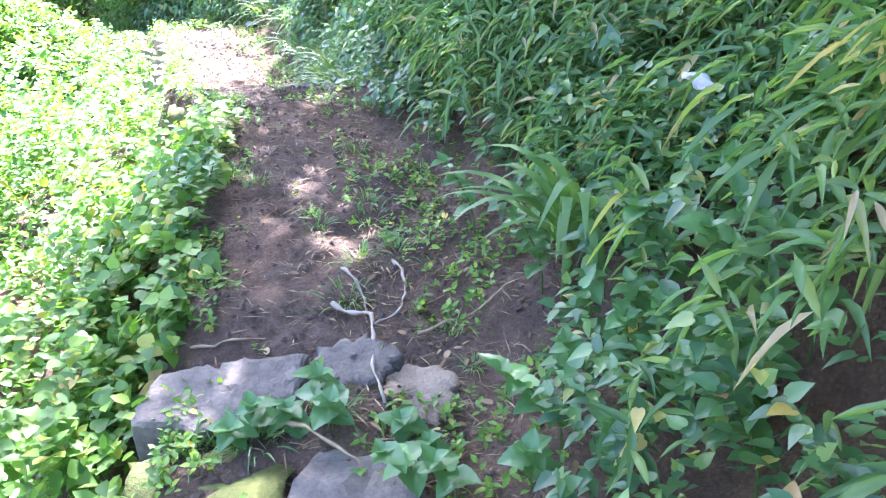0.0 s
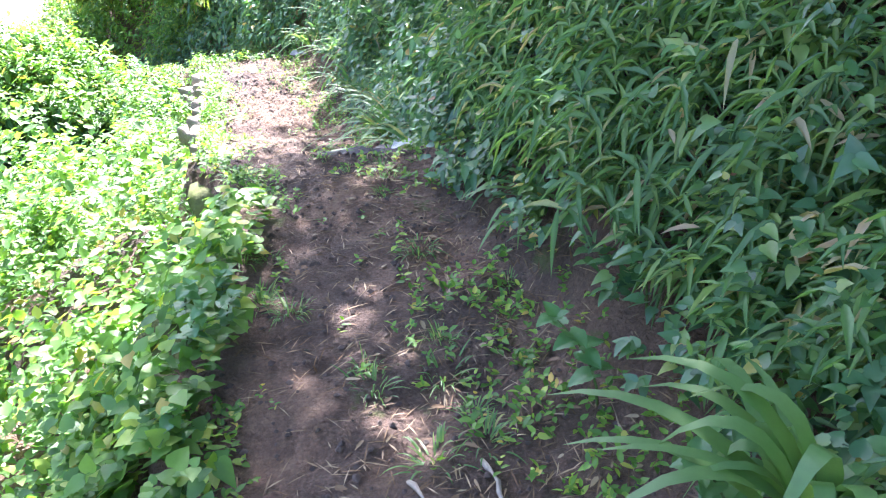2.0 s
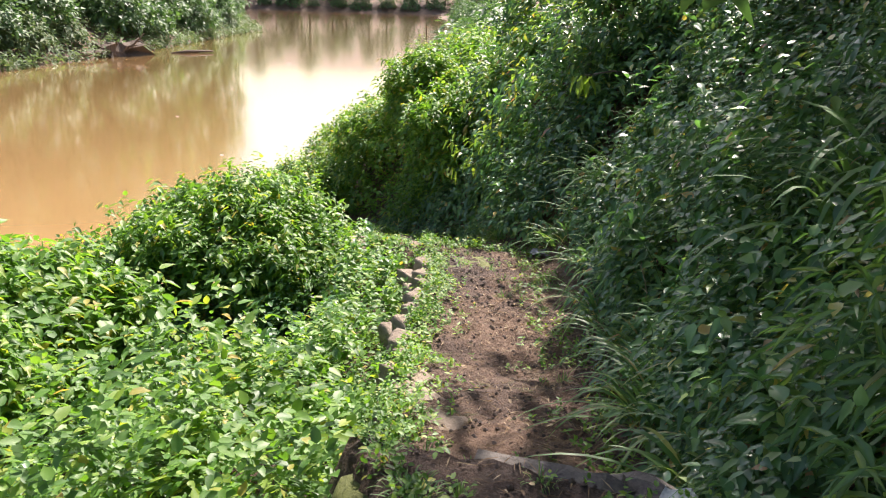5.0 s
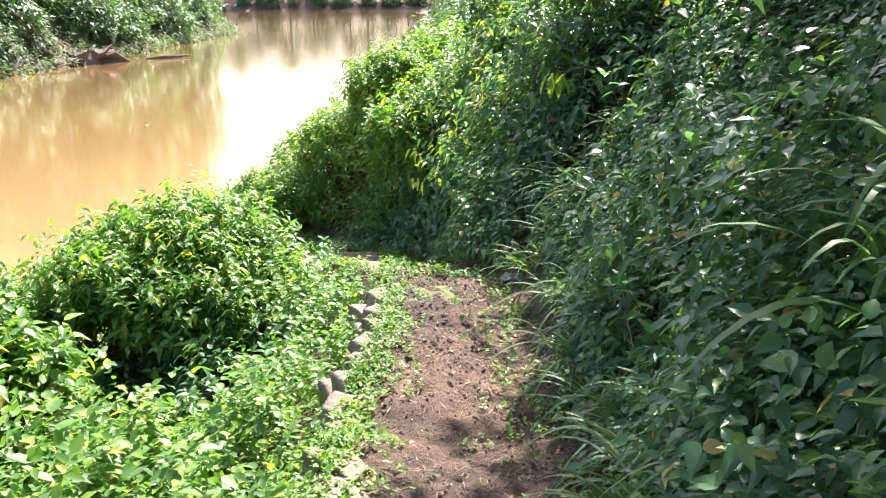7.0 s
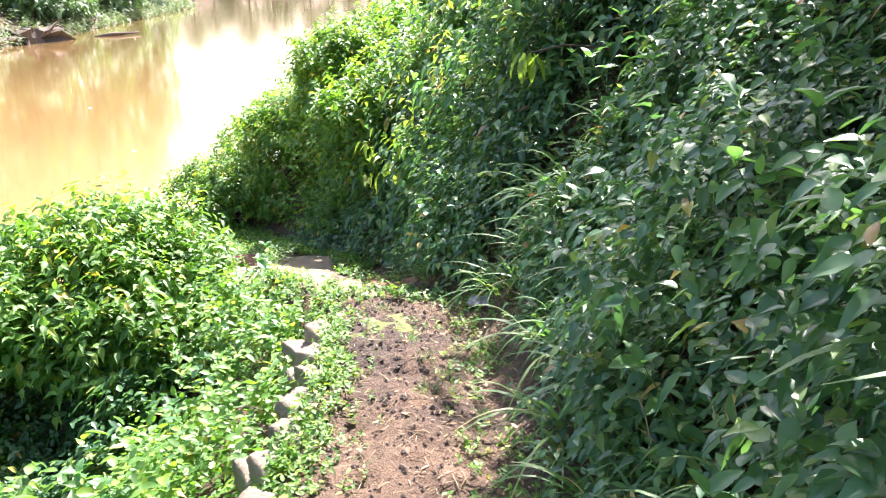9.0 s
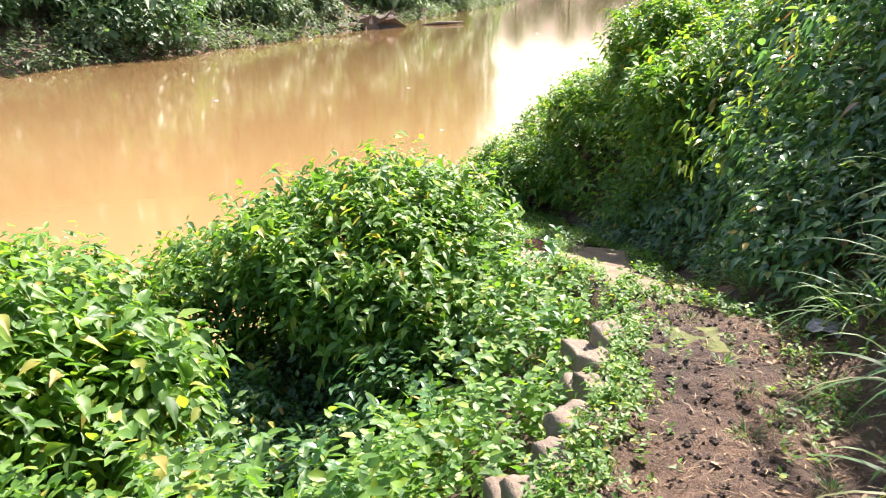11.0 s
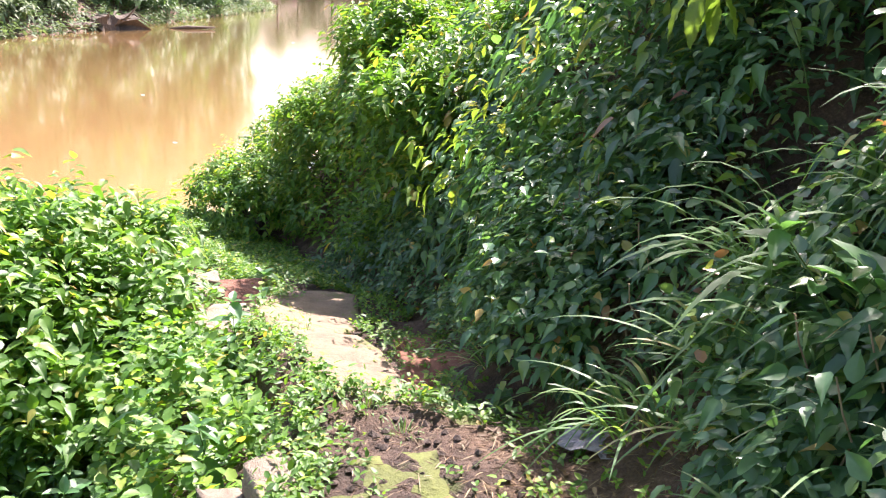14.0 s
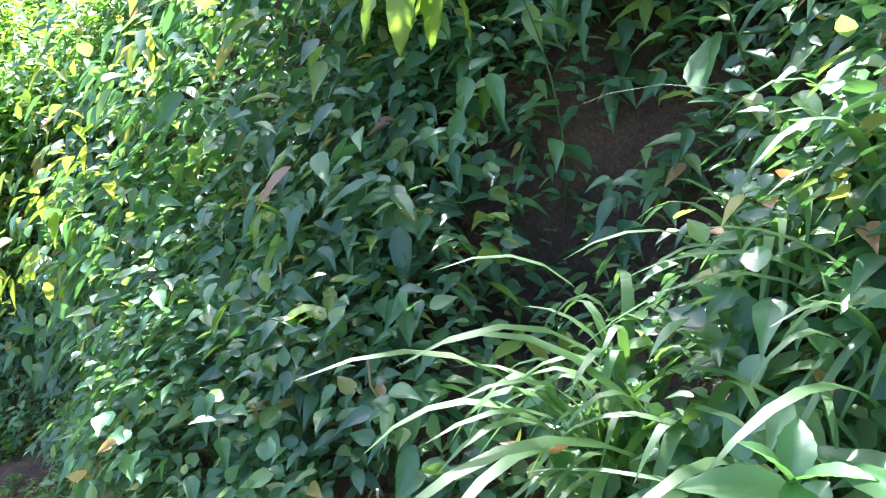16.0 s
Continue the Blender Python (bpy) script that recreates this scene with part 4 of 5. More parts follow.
# ---- grass ----
def grass_mesh(blades, length, width, spreadout, lean):
    n = blades
    an = rng.uniform(0, 2 * np.pi, n)
    o = rng.uniform(0, spreadout * 0.3, n)
    P = np.stack([np.cos(an) * o, np.sin(an) * o, np.zeros(n) - 0.02], -1)
    el = rng.uniform(0.75, 1.45, n)
    D = np.stack([np.cos(an) * np.cos(el), np.sin(an) * np.cos(el), np.sin(el)], -1) + np.array(lean)
    N = np.stack([-np.cos(an) * np.sin(el), -np.sin(an) * np.sin(el), np.cos(el)], -1)
    L = length * rng.uniform(0.45, 1.15, n)
    v, t = spread(BLADE, P, D, N, L, width * rng.uniform(0.7, 1.2, n), rng.uniform(0.35, 1.0, n))
    return mesh_np("grass_clump", v, t, LEAF_GRASS)


def grass_clump(me, label, x0, y0, group, turn=0.0, size=1.0, lift=0.0):
    ob = tagged(new("grass_clump", me), label, "grass clump", group)
    ob.matrix_basis = pose(x0, y0, ground_at(x0, y0) + lift, 0, 0, turn) @ Matrix.Scale(size, 4)
    return ob


def blade_mesh(length, width, elev, droop):
    n1 = np.array([[-math.sin(elev), 0, math.cos(elev)]])
    v, t = spread(BLADE, np.zeros((1, 3)), np.array([[math.cos(elev), 0, math.sin(elev)]]), n1, length, width, droop)
    return mesh_np("blade", v, t, LEAF_GRASS, True)


def blade_clump(label, group, x0, y0, blades, meshes, facing, size=1.0, lift=0.0):
    """A grass clump of single arching blades that mostly lean one way."""
    root = tagged(new("grass_clump"), label, "grass clump", group)
    root.location = (x0, y0, ground_at(x0, y0) + lift)
    part("crown", mesh_of("crown", *tube([(0, 0, -0.2), (0, 0, -0.05), (0, 0, 0.03)], [0.012, 0.016, 0.008], 6), STEM), root)
    for k in range(blades):
        ob = part("blade", meshes[k % len(meshes)], root)
        ob.matrix_basis = pose(random.uniform(-.03, .03), random.uniform(-.03, .03), -0.02, 0, random.uniform(-18, 12), facing + random.gauss(0, 75)) @ Matrix.Scale(size * random.uniform(0.6, 1.15), 4)
    return root


BROAD_BLADES = [blade_mesh(0.6, 0.034, e, d) for e, d in ((1.2, 0.8), (1.0, 0.7), (1.35, 0.9), (0.8, 0.6), (1.25, 1.05))]
TALL_BLADES = [blade_mesh(0.7, 0.02, e, d) for e, d in ((1.2, 0.75), (1.0, 0.65), (1.35, 0.85), (0.85, 0.6), (1.3, 1.0))]
blade_clump("arching broad-bladed green grass clump on the bank", "broad grass clumps", 0.34, 2.36, 26, BROAD_BLADES, 205, 1.2, 0.3)
blade_clump("arching broad-bladed green grass clump on the bank", "broad grass clumps", -0.02, 3.95, 16, BROAD_BLADES, 200, 0.9, 0.05)
bank_grass = [grass_mesh(24, 0.5, 0.013, 0.25, (-0.35, -0.15, 0)) for k in range(4)]
for k in range(64):
    yy = random.uniform(4.4, 9.4)
    grass_clump(bank_grass[k % 4], "arching narrow green grass clump on the bank", edge_at(RIGHT, yy) + random.uniform(0.1, 1.0), yy, "bank grass clumps", random.uniform(-30, 30), random.uniform(0.8, 1.4), 0.1)
for k in range(34):
    yy = random.uniform(9.5, 12.0)
    grass_clump(bank_grass[k % 4], "low fine green grass fringe at the foot of the bank", edge_at(RIGHT, yy) + random.uniform(0.22, 0.55), yy, "bank grass clumps", random.uniform(-50, 50), random.uniform(0.45, 0.8), 0.06)
WIDE_BLADES = [blade_mesh(0.72, 0.027, e, d) for e, d in ((1.2, 0.75), (1.0, 0.65), (1.3, 0.85), (0.85, 0.6), (1.3, 1.0))]
for xx, yy in ((-1.6, 9.08), (-1.5, 9.2), (-1.68, 9.36), (-1.58, 9.28), (-1.45, 9.4), (-1.7, 9.42), (-1.62, 9.5), (-1.4, 9.15), (-1.3, 9.3)):
    blade_clump("tall wide-bladed green grass clump at the foot of the bank", "tall grass clumps", xx, yy, 17, WIDE_BLADES, 215, random.uniform(0.8, 1.15), 0.2)
for xx, yy in ((-.15, 6.1), (0.02, 6.25), (-.05, 5.9), (-.28, 6.4), (0.1, 6.0), (-.1, 5.65), (.06, 5.75), (-.22, 5.95), (0.2, 5.5)):
    blade_clump("tall drooping grass clump high on the bank", "tall grass clumps", xx, yy, 16, WIDE_BLADES, 205, random.uniform(1.1, 1.45), 0.45)
for xx, yy in ((-0.75, 6.7), (-0.45, 5.9), (-0.3, 6.4), (-1.2, 7.9), (-1.45, 8.4)):
    blade_clump("tall arching green grass clump at the foot of the bank", "tall grass clumps", xx, yy, 15, TALL_BLADES, 200, random.uniform(0.7, 1.0), 0.16)
tufts = [grass_mesh(60, 0.13, 0.005, 0.14, (0, 0, 0)) for k in range(3)]
for k in range(44):
    yy = random.uniform(2.3, 9.0)
    f = random.choice((random.uniform(-0.05, 0.2), random.uniform(0.75, 1.1)))
    xx = edge_at(LEFT, yy) + f * (edge_at(RIGHT, yy) - edge_at(LEFT, yy))
    grass_clump(tufts[k % 3], "small green grass tuft on the trodden path", xx, yy, "path grass tufts", random.uniform(0, 360), random.uniform(0.6, 1.2))
for k, (xx, yy) in enumerate(((-.52, 3.21), (-.32, 2.92), (-.84, 3.59), (-1.2, 4.8), (-.64, 4.51), (-.84, 4.82), (-.32, 3.29), (-.12, 2.66), (-.55, 3.3), (-.35, 2.7), (-.95, 3.65), (-2.04, 8.35), (-1.98, 8.56), (-2.38, 8.69),
                              (-2.22, 8.49), (-2.1, 8.2), (-2.72, 9.18), (-2.54, 7.92), (-1.3, 4.7), (-.7, 4.85), (-1.0, 4.95), (-.2, 3.0), (-.45, 4.0), (-.3, 2.05), (-.5, 1.95), (-.15, 1.95), (-1.35, 6.9), (-1.75, 8.0), (-3.3, 9.6), (-3.9, 10.4), (-3.2, 10.2), (-1.5, 4.9), (-1.4, 5.0), (-1.25, 5.05), (-1.1, 5.1), (-.85, 5.1), (-1.6, 4.8), (-1.35, 4.75), (-.7, 5.12), (-.6, 1.98), (-.48, 2.02), (-.4, 2.06), (-.66, 1.92), (-3.0, 9.3), (-2.9, 9.25), (-3.6, 10.9), (-4.3, 11.0))):
    grass_clump(tufts[k % 3], "small green grass tuft on the trodden path", xx, yy, "path grass tufts", random.uniform(0, 360), random.uniform(0.8, 1.4))


# ---- broad-leaved plants ----
def broad_leaf_mesh(length, width, heart=False, fold=0.12, droop=0.3, wavy=0.02, mat=LEAF_BROAD, seed=0):
    """One leaf with a midrib fold, side veins and a toothed edge."""
    rnd = random.Random(seed)
    rows, cols = 12, 7
    vs, fs = [], []
    for i in range(rows + 1):
        a = i / rows
        w = math.sin(math.pi * min(max(a, 0.02) ** (0.55 if heart else 0.85), 0.9999)) ** 0.8
        w = max(w, 0.0) * width / 2
        for j in range(cols):
            b = (j / (cols - 1) - 0.5) * 2
            tooth = 1 + (0.06 if i % 2 else -0.03) * (abs(b) > 0.9)
            z = abs(b) * w * fold * 3 - droop * length * a * a + math.sin(a * 26 - abs(b) * 4) * wavy * length * 0.18 * abs(b) + rnd.uniform(-1, 1) * 0.002
            vs.append((b * w * tooth, a * length - (abs(b) ** 2) * width * (0.22 if heart and i < 2 else 0.0), z))
    for i in range(rows):
        for j in range(cols - 1):
            a0 = i * cols + j
            fs.append((a0, a0 + 1, a0 + cols + 1, a0 + cols))
    return mesh_of("leaf", vs, fs, mat)


def place_leaf(me, parent, base, heading, pitch, roll=0.0, size=1.0):
    ob = part("leaf", me, parent)
    ob.matrix_basis = Matrix.Translation(base) @ Euler((radians(pitch), radians(roll), radians(heading))).to_matrix().to_4x4() @ Matrix.Scale(size, 4)
    return ob


OVALS = [broad_leaf_mesh(0.15, 0.075, False, 0.12, 0.3, 0.03, LEAF_BROAD, k) for k in range(3)]
HEARTS = [broad_leaf_mesh(0.085, 0.075, True, 0.1, 0.25, 0.03, LEAF_BROAD, 10 + k) for k in range(3)]
SMALL_HEARTS = [broad_leaf_mesh(0.06, 0.055, True, 0.1, 0.25, 0.03, LEAF_BROAD, 40 + k) for k in range(3)]
LARGE = [broad_leaf_mesh(0.3, 0.12, False, 0.14, 0.4, 0.04, LEAF_BROAD, 20 + k) for k in range(2)]
TORN = [broad_leaf_mesh(0.26, 0.085, False, 0.1, 0.25, 0.12, LEAF_YELLOW, 30 + k) for k in range(2)]


def plant(name, label, group, x0, y0, height, leaves, meshes, lean=(0, 0), pairs=True, rosette=3):
    """An upright stem with leaves up its length and a rosette at its tip."""
    root = tagged(new(name), label, "plant", group)
    root.location = (x0, y0, ground_at(x0, y0))
    top = Vector((lean[0], lean[1], height))
    bend = lambda f: Vector((top.x * f * f, top.y * f * f, top.z * f))
    part("stem", mesh_of("stem", *tube([bend(f / 5) - Vector((0, 0, 0.03 if f == 0 else 0)) for f in range(6)], [0.004, 0.0038, 0.0034, 0.003, 0.0024, 0.0016], 5), STEM), root)
    h = random.uniform(0, 360)
    for k in range(leaves):
        f = 0.35 + 0.65 * k / max(leaves - 1, 1)
        h += 180 if (pairs and k % 2) else 97 + random.uniform(-20, 20)
        place_leaf(random.choice(meshes), root, bend(f), h, random.uniform(-15, 25), random.uniform(-15, 15), random.uniform(0.65, 1.1) * (1.05 - 0.25 * f))
    for k in range(rosette):
        place_leaf(random.choice(meshes), root, bend(1), h + k * 120 + 40, random.uniform(30, 55), 0, random.uniform(0.4, 0.6))
    return root


for k, (xx, yy, hh) in enumerate(((0.3, 1.95, .2), (0.42, 1.85, .24), (0.55, 2.02, .26), (0.5, 1.72, .2), (0.68, 1.82, .3), (0.78, 2.05, .32), (0.36, 1.7, .16), (0.2, 1.78, .14), (0.62, 1.65, .24), (0.85, 1.85, .3), (0.9, 2.2, .3), (0.02, 1.78, .12), (-0.08, 1.82, .12),
                                   (.38, 2.1, .2), (.46, 1.96, .2), (.6, 1.9, .22), (.7, 1.98, .25), (.56, 1.8, .2), (.28, 1.86, .15), (.74, 1.7, .25), (.66, 2.15, .25), (.5, 2.15, .22), (.84, 2.0, .3), (.94, 2.0, .3), (0.62, 2.6, .3), (0.8, 2.45, .3), (0.3, 2.55, .2), (0.1, 3.1, .2), (0.25, 3.3, .25))):
    plant("heart_leaf_plant", "fresh green heart-leaved plant on the bank", "heart-leaved plants", xx, yy, hh + 0.1, 9, HEARTS, (random.uniform(-.16, -.02), random.uniform(-.14, -.02)))
for k in range(12):
    xx, yy = random.uniform(0.5, 1.15), random.uniform(1.45, 2.1)
    plant("heart_leaf_plant", "fresh green heart-leaved plant on the bank", "heart-leaved plants", xx, yy, random.uniform(.25, .4), 9, HEARTS, (random.uniform(-.18, -.05), random.uniform(-.14, -.02)))
for k, (xx, yy, hh) in enumerate(((-1.0, 3.45, .18), (-1.08, 3.3, .2), (-1.15, 3.5, .24), (-1.2, 3.2, .2), (-1.05, 3.6, .15), (-.95, 2.75, .14), (-.98, 2.95, .15), (-.9, 2.6, .14), (-1.1, 2.5, .2), (-1.25, 2.8, .22))):
    plant("heart_leaf_plant", "trailing heart-leaved plant at the path's edge", "heart-leaved plants", xx, yy, hh, 11, SMALL_HEARTS, (random.uniform(-.05, .1), random.uniform(-.1, .02)))
for k, (xx, yy, hh) in enumerate(((-.45, 7.0, .55), (-.62, 7.35, .6), (-.75, 7.75, .55), (-.3, 6.6, .6), (-.9, 8.1, .5), (-.2, 7.3, .55), (-.55, 6.3, .4), (-1.1, 8.35, .4), (-.4, 7.9, .5), (-.85, 7.1, .4), (-1.3, 9.3, .5), (-1.25, 9.9, .55),
                                  (-1.15, 9.6, .5), (-1.6, 10.4, .5), (-.9, 9.2, .5), (-1.0, 8.9, .5), (-1.45, 8.95, .35), (-2.0, 10.7, .45), (-2.6, 11.3, .5), (.15, 5.2, .5), (-.05, 5.7, .5))):
    plant("bank_plant", "dark green broad-leaved plant leaning from the bank", "broad-leaved bank plants", xx, yy, hh + 0.15, 9, OVALS, (random.uniform(-.32, -.12), random.uniform(-.18, .02)))
for k, (xx, yy, hh) in enumerate(((-3.4, 8.0, .45), (-3.7, 8.6, .5), (-3.1, 7.2, .35), (-3.5, 6.6, .4), (-4.0, 9.3, .5), (-3.3, 5.4, .35), (-4.6, 6.3, .5), (-2.9, 5.9, .3), (-4.7, 9.9, .45), (-4.1, 9.7, .5), (-4.2, 10.2, .5), (-3.8, 9.1, .4), (-3.6, 7.6, .4), (-3.9, 7.2, .5), (-4.5, 10.3, .4), (-3.4, 9.0, .3), (-5.0, 10.3, .5), (-4.7, 7.0, .5), (-3.9, 6.2, .4), (-4.2, 5.6, .4))):
    plant("slope_plant", "sunlit light green leafy plant on the river slope", "slope plants", xx, yy, hh, 10, OVALS, (random.uniform(-.1, .1), random.uniform(-.1, .05)))
for xx, yy in ((-.55, 1.93), (-.42, 2.02), (-.5, 1.98), (-.34, 2.08), (-.3, 1.98), (-.12, 2.0), (-.05, 1.92)):
    plant("young_plant", "small fresh green plant before the slab", "young plants", xx, yy, random.uniform(.06, .12), 6, HEARTS, (0, -.02))
for k in range(16):
    xx, yy = random.uniform(-.42, .1), random.uniform(4.9, 5.9)
    plant("bank_plant", "fresh green broad-leaved plant at the foot of the bank", "broad-leaved bank plants", xx, yy, random.uniform(.3, .5), 9, OVALS if k % 2 else HEARTS, (random.uniform(-.15, -.03), random.uniform(-.12, .0)))
plant("large_leaf_plant", "large-leaved green plant overhanging the path", "large-leaved plants", -.5, 7.45, .75, 5, LARGE, (-.12, -.2))
plant("large_leaf_plant", "large-leaved green plant overhanging the path", "large-leaved plants", -.42, 7.2, .6, 4, LARGE, (-.2, -.2))
plant("large_leaf_plant", "large dark-leaved plant at the foot of the bank", "large-leaved plants", -1.3, 8.95, .25, 4, LARGE, (-.15, -.1))
YELLOWS = [broad_leaf_mesh(0.05, 0.03, False, 0.1, 0.2, 0.03, LEAF_YELLOW, 60 + k) for k in range(2)]
for xx, yy in ((-.33, 4.62), (-.26, 4.5), (-.4, 4.75), (-.2, 4.7)):
    plant("yellow_plant", "small yellowing plant at the foot of the bank", "yellowing plants", xx, yy, random.uniform(.14, .22), 8, YELLOWS, (-.04, -.03))
plant("path_shoot", "single green shoot beside the stone slab", "slope plants", -4.85, 11.35, .3, 3, OVALS, (.02, 0))
spray = tagged(new("overhanging_spray"), "yellow-green torn leaves hanging from an overhanging branch", "branch")
spray.location = (-2.03, 10.15, 0.77)
part("branch", mesh_of("branch", *tube([(0.9, 0.6, -0.3), (0.5, 0.35, 0.02), (0.2, 0.15, 0.06), (0, 0, 0.02)], [0.012, 0.01, 0.008, 0.005], 5), BARK), spray)
for k, (h, p, s) in enumerate(((120, -58, 0.75), (165, -70, 0.8), (215, -62, 0.75), (255, -50, 0.7), (80, -45, 0.65))):
    place_leaf(TORN[k % 2], spray, (0.035 * k - 0.07, -0.02 * k, 0.02), h, p, 0, s)
oval = tagged(new("overhanging_leaf"), "single large oval green leaf on a thin stem", "branch")
oval.location = (-1.4, 9.98, 0.66)
part("stem", mesh_of("stem", *tube([(0.5, 0.4, -0.2), (0.25, 0.2, 0.02), (0, 0, 0)], [0.006, 0.005, 0.003], 5), STEM), oval)
place_leaf(broad_leaf_mesh(0.22, 0.1, False, 0.08, 0.1, 0.02, LEAF_BROAD, 77), oval, (0, 0, 0), 130, -35, 40)


def hanging_vine(x0, y0, z0, drop):
    vs = tube([(x0 + 0.03 * math.sin(k * 1.3 + x0), y0 + 0.03 * math.cos(k + y0), z0 - drop * k / 7) for k in range(8)], [0.003] * 8, 4)
    tagged(new("hanging_stem", mesh_of("hanging_stem", *vs, DRY)), "thin dry creeper stem hanging on the bank", "creeper", "hanging stems")


for k in range(26):
    xx, yy = random.uniform(-4.6, -3.3), random.uniform(4.0, 5.2)
    hanging_vine(xx, yy, ground_at(xx, yy) + 0.6, 0.6)
for k in range(24):
    yy = random.uniform(6.5, 11.5)
    xx = edge_at(RIGHT, yy) + random.uniform(0.25, 0.7)
    hanging_vine(xx, yy, ground_at(xx, yy) + 0.5, 0.5)


# ---- trees and far shore ----
def tree(name, label, height, crown, n, leaf, low):
    root = tagged(new(name), label, "tree", "riverside trees")
    limbs = []
    trunk = [(0, 0, -0.6), (0.1, 0.05, height * 0.25), (-0.1, 0.1, height * 0.5), (0.1, 0, height * 0.75), (0, 0, height * 0.95)]
    limbs.append(tube(trunk, [0.32, 0.25, 0.19, 0.11, 0.03], 8))
    tips = []
    for k in range(10):
        an = k * 2.4
        z = height * (low + (0.8 - low) * k / 10)
        r = crown * random.uniform(0.55, 0.95) * (1 - 0.03 * k)
        tip = (math.cos(an) * r, math.sin(an) * r, z + height * 0.12)
        limbs.append(tube([(0, 0, z), (tip[0] * 0.5, tip[1] * 0.5, z + height * 0.08), tip], [0.11, 0.07, 0.02], 5))
        tips.append(tip)
    tips.append((0, 0, height * 0.92))
    bole = part("trunk", mesh_of("trunk", *limbs[0], BARK), root)
    for one in limbs[1:]:
        part("limb", mesh_of("limb", *one, BARK), bole)
    tips = np.array(tips)
    c = tips[rng.integers(0, len(tips), n)]
    q = unit(rng.normal(0, 1, (n, 3)))
    P = c + q * (rng.uniform(0.3, 1, n) ** 0.5)[:, None] * np.array([crown * 0.5, crown * 0.5, height * 0.12])
    hang = rng.uniform(0, 1, n) < 0.3
    P[hang, 2] -= rng.uniform(0, height * 0.4, hang.sum())
    P[:, 2] = np.maximum(P[:, 2], 0.4)
    v, t = sprigs(P, q, 6, leaf * 2, leaf, 0.6, DIAMOND, 0.3, 0.5)
    part("crown", mesh_np("crown", v, t, LEAF_TREE), root)
    return root


def stand(kinds, spots, lo, hi):
    for i, (xx, yy) in enumerate(spots):
        s = random.uniform(lo, hi)
        m = pose(xx, yy, ground_at(xx, yy), 0, 0, random.uniform(0, 360))
        ob = kinds[i] if i < len(kinds) else copy_thing(kinds[i % len(kinds)], m)
        ob.matrix_basis = m @ Matrix.Scale(s, 4)


trees = [tree("tree", "tall leafy riverside tree hung with creepers", 15, 4.2, 800, 0.52, 0.16),
         tree("tree", "leafy riverside tree hung with creepers", 12, 3.8, 700, 0.5, 0.12),
         tree("tree", "tall leafy riverside tree hung with creepers", 18, 4.6, 900, 0.55, 0.2)]
spots = []
for k in range(24):
    yy = -6 + k * 3.7
    spots.append((edge_at(FAR, yy) - random.uniform(5, 8), yy))
for k in range(34):
    yy = -8 + k * 2.9
    spots.append((edge_at(FAR, yy) - random.uniform(9, 16), yy))
stand(trees, spots, 0.85, 1.15)
spots = []
for k in range(42):
    xx = -170 + k * 4.0
    spots.append((xx, 185 + 0.51 * (xx + 75) + random.uniform(3, 7)))
for k in range(3):
    yy = 120 + k * 20
    spots.append((edge_at(RIGHT, yy) + random.uniform(2.5, 6), yy))
stand([copy_thing(t, Matrix()) for t in trees], spots, 0.5, 0.68)


def shrub(name, label, radius, height, n, leaf, mat):
    root = tagged(new(name), label, "bush", "far shore bushes")
    part("stem", mesh_of("stem", *tubes([tube([(0, 0, -0.3), (math.cos(k) * radius * 0.3, math.sin(k) * radius * 0.3, height * 0.5), (math.cos(k) * radius * 0.6, math.sin(k) * radius * 0.6, height * 0.8)], [0.06, 0.04, 0.01], 5) for k in (0, 2, 4)]), BARK), root)
    q = unit(rng.normal(0, 1, (n, 3)))
    q[:, 2] = np.abs(q[:, 2])
    lump = 0.65 + 0.7 * noise2(q[:, 0] * 2 + q[:, 2], q[:, 1] * 2 + radius, 1.4, 51)
    P = q * (rng.uniform(0.6, 1, n) * lump)[:, None] * np.array([radius, radius, height])
    v, t = sprigs(P, q, 6, leaf * 1.8, leaf, 0.55, DIAMOND, 0.4, 0.4)
    part("foliage", mesh_np("foliage", v, t, mat, True), root)
    return root


shrubs = [shrub("far_bush", "rounded green bush on the far shore", 1.9, 2.2, 300, 0.34, LEAF_TREE), shrub("far_bush", "tangled creeper-covered bush on the far shore", 2.4, 3.0, 420, 0.34, LEAF_TREE),
          shrub("far_bush", "light green bush on the far shore", 1.6, 1.6, 280, 0.3, LEAF_FAR)]
spots = []
for k in range(58):
    yy = 4 + k * 1.45
    if 43 < yy < 48:
        continue
    spots.append((edge_at(FAR, yy) - random.uniform(1.0, 4.5), yy))
for k in range(26):
    xx = -140 + k * 5
    spots.append((xx, 185 + 0.51 * (xx + 75) + random.uniform(0.5, 3)))
for k in range(22):
    yy = 22 + k * 6.5
    spots.append((edge_at(RIGHT, yy) + random.uniform(0.5, 3), yy))
stand(shrubs, spots, 0.75, 1.25)
n = 7000
y = rng.uniform(0, 95, n)
x = along(FAR, y) + 0.6 - rng.uniform(0.0, 1, n) ** 1.6 * 13
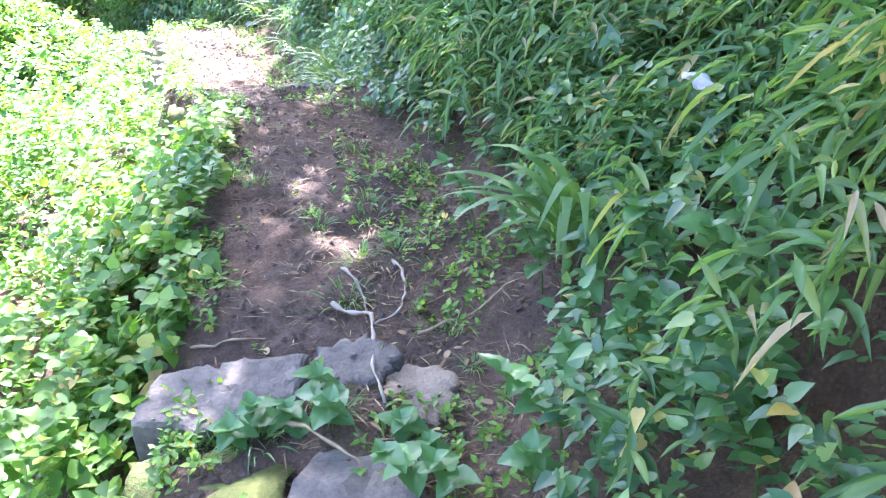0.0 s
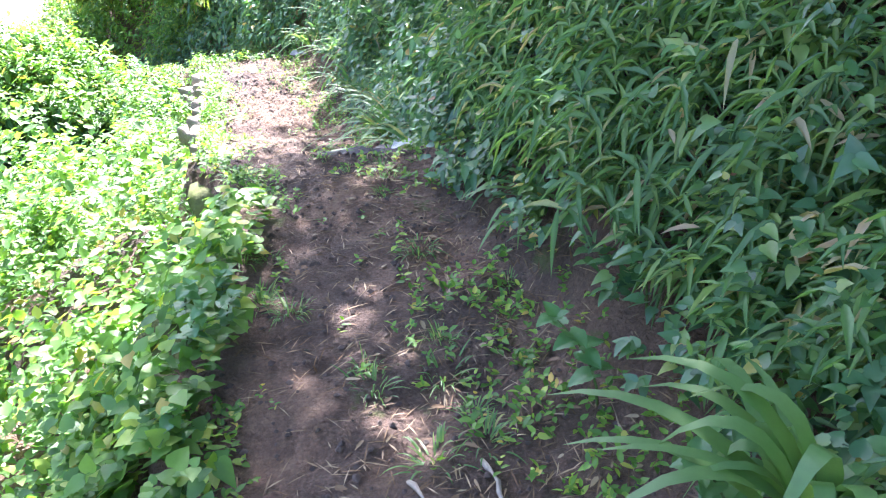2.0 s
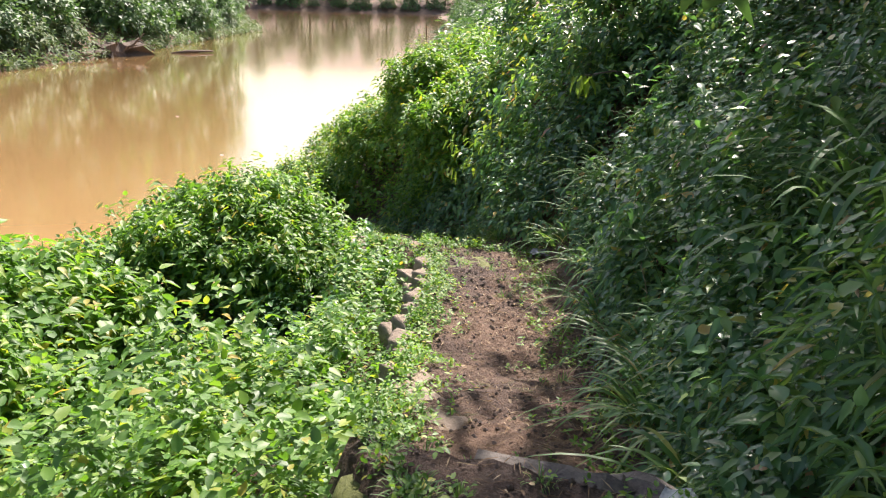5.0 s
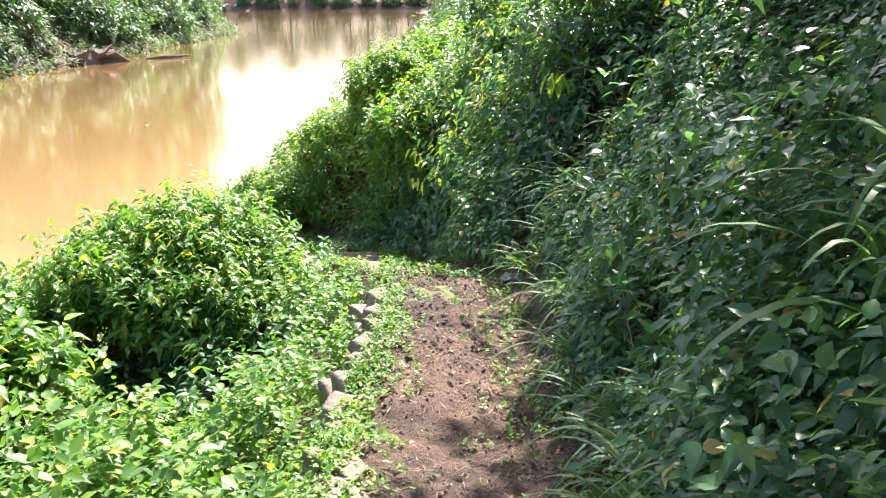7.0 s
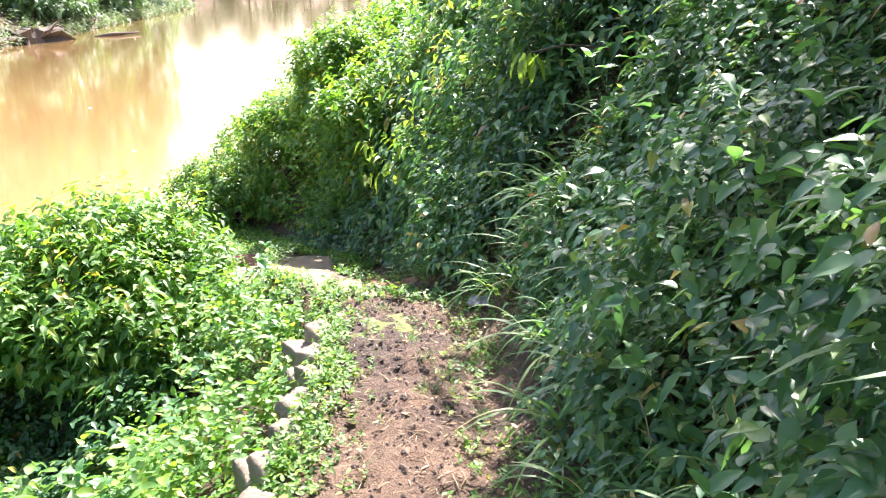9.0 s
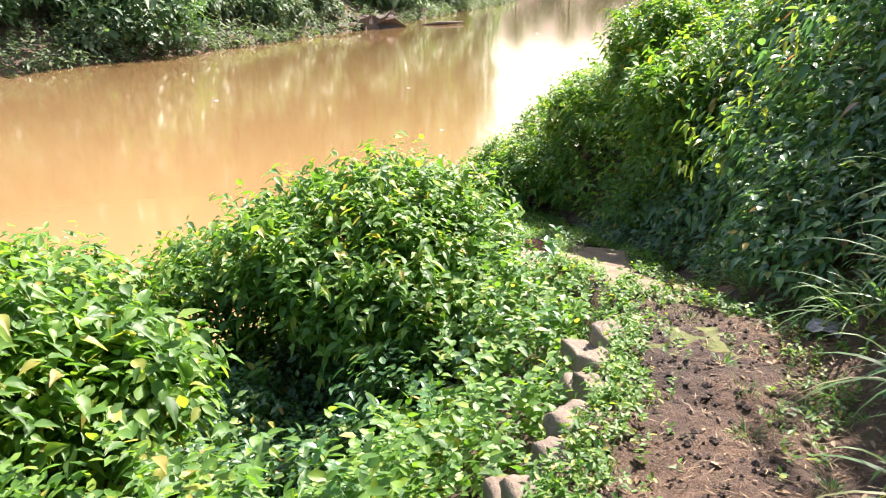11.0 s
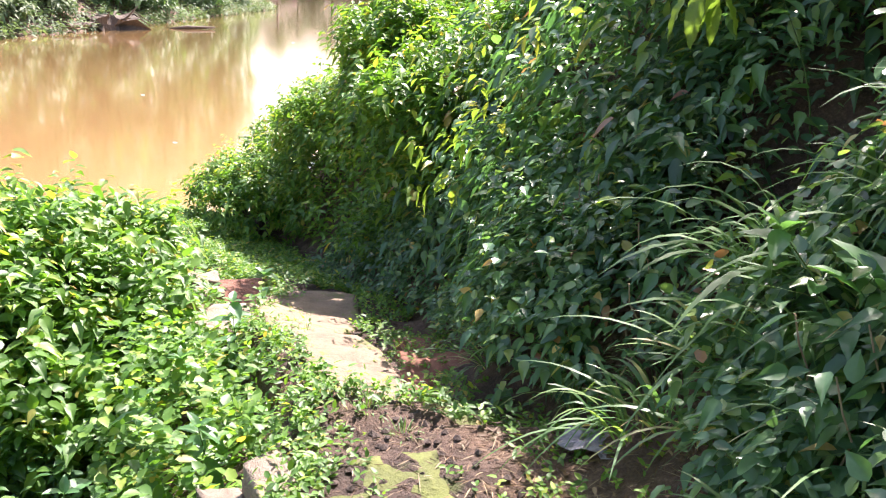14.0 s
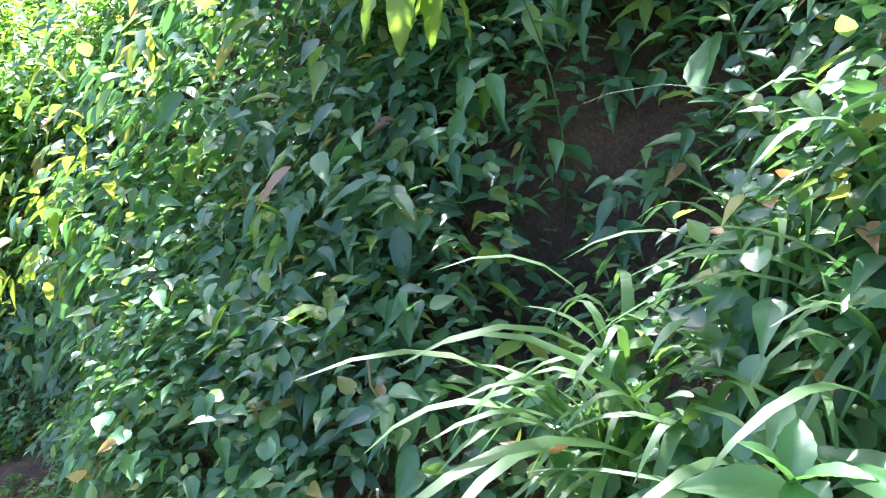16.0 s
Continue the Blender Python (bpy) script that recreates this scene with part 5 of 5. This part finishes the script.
cover("far_undergrowth", "pale green grass and creepers on the far shore", x, y, 0.3 + 0 * x, 6, 0.6, 0.34, 0.4, LEAF_FAR, DIAMOND, 0.6, 0.4)
# uprooted stump and drifting wood at the far shore
stump = tagged(new("fallen_stump"), "uprooted dark stump with tangled roots at the waterline", "stump")
stump.location = (-39.6, 45.2, ground_at(-39.6, 45.2) + 0.1)
part("root_mass", rock_mesh("root_mass", (2.6, 3.0, 1.5), BARK, 90, 0.4, 4), stump)
limb = []
for k in range(12):
    an = k * 0.55
    limb.append(tube([(0, 0, 0.2), (math.cos(an) * 1.3, math.sin(an) * 1.5, random.uniform(0.4, 1.2)), (math.cos(an) * 2.2, math.sin(an) * 2.4, random.uniform(0.0, 1.6))], [0.12, 0.07, 0.02], 5))
limb.append(tube([(0, 0, 0.3), (1.0, -3.0, 0.5), (1.6, -6.5, 0.2)], [0.2, 0.14, 0.05], 6))
for one in limb:
    part("limb", mesh_of("limb", *one, BARK), stump)
drift = tagged(new("driftwood", mesh_of("driftwood", *tube([(-0.9, -1.1, -0.05), (-0.2, -0.3, 0.1), (0.8, 1.2, 0.12)], [0.1, 0.13, 0.05], 6), BARK)), "dark log floating on the river", "driftwood")
drift.location = (-37.5, 50, WATER_Z)
for xx, yy, s in ((-22.5, 20.5, 0.12), (-19.5, 26, 0.1), (-28, 47, 0.14), (-14, 21, 0.08)):
    fo = tagged(new("floating_scrap", rock_mesh("floating_scrap", (s, s * 0.8, s * 0.4), PAPER, int(-xx), 0.2, 2)), "small pale scrap floating on the water", "litter", "floating scraps")
    fo.location = (xx, yy, WATER_Z)
# unseen trees added on the near bank's crest to shade path and bank
crest = tree("shade_tree", "unseen leafy tree added on the bank's crest to cast shade", 8, 2.9, 1150, 0.22, 0.42)
stand([crest], [(2.3, 3.4), (1.9, 7.2), (1.5, 8.8), (1.6, 11.2), (4.6, 5.0), (4.6, 9.5)], 0.9, 1.1)
small = tree("shade_tree", "unseen small leafy tree added above the bank to cast shade", 5.4, 2.0, 520, 0.2, 0.4)
stand([small], [(0.6, 13.8), (0.5, 5.6), (0.9, 12.2)], 1.15, 1.25)
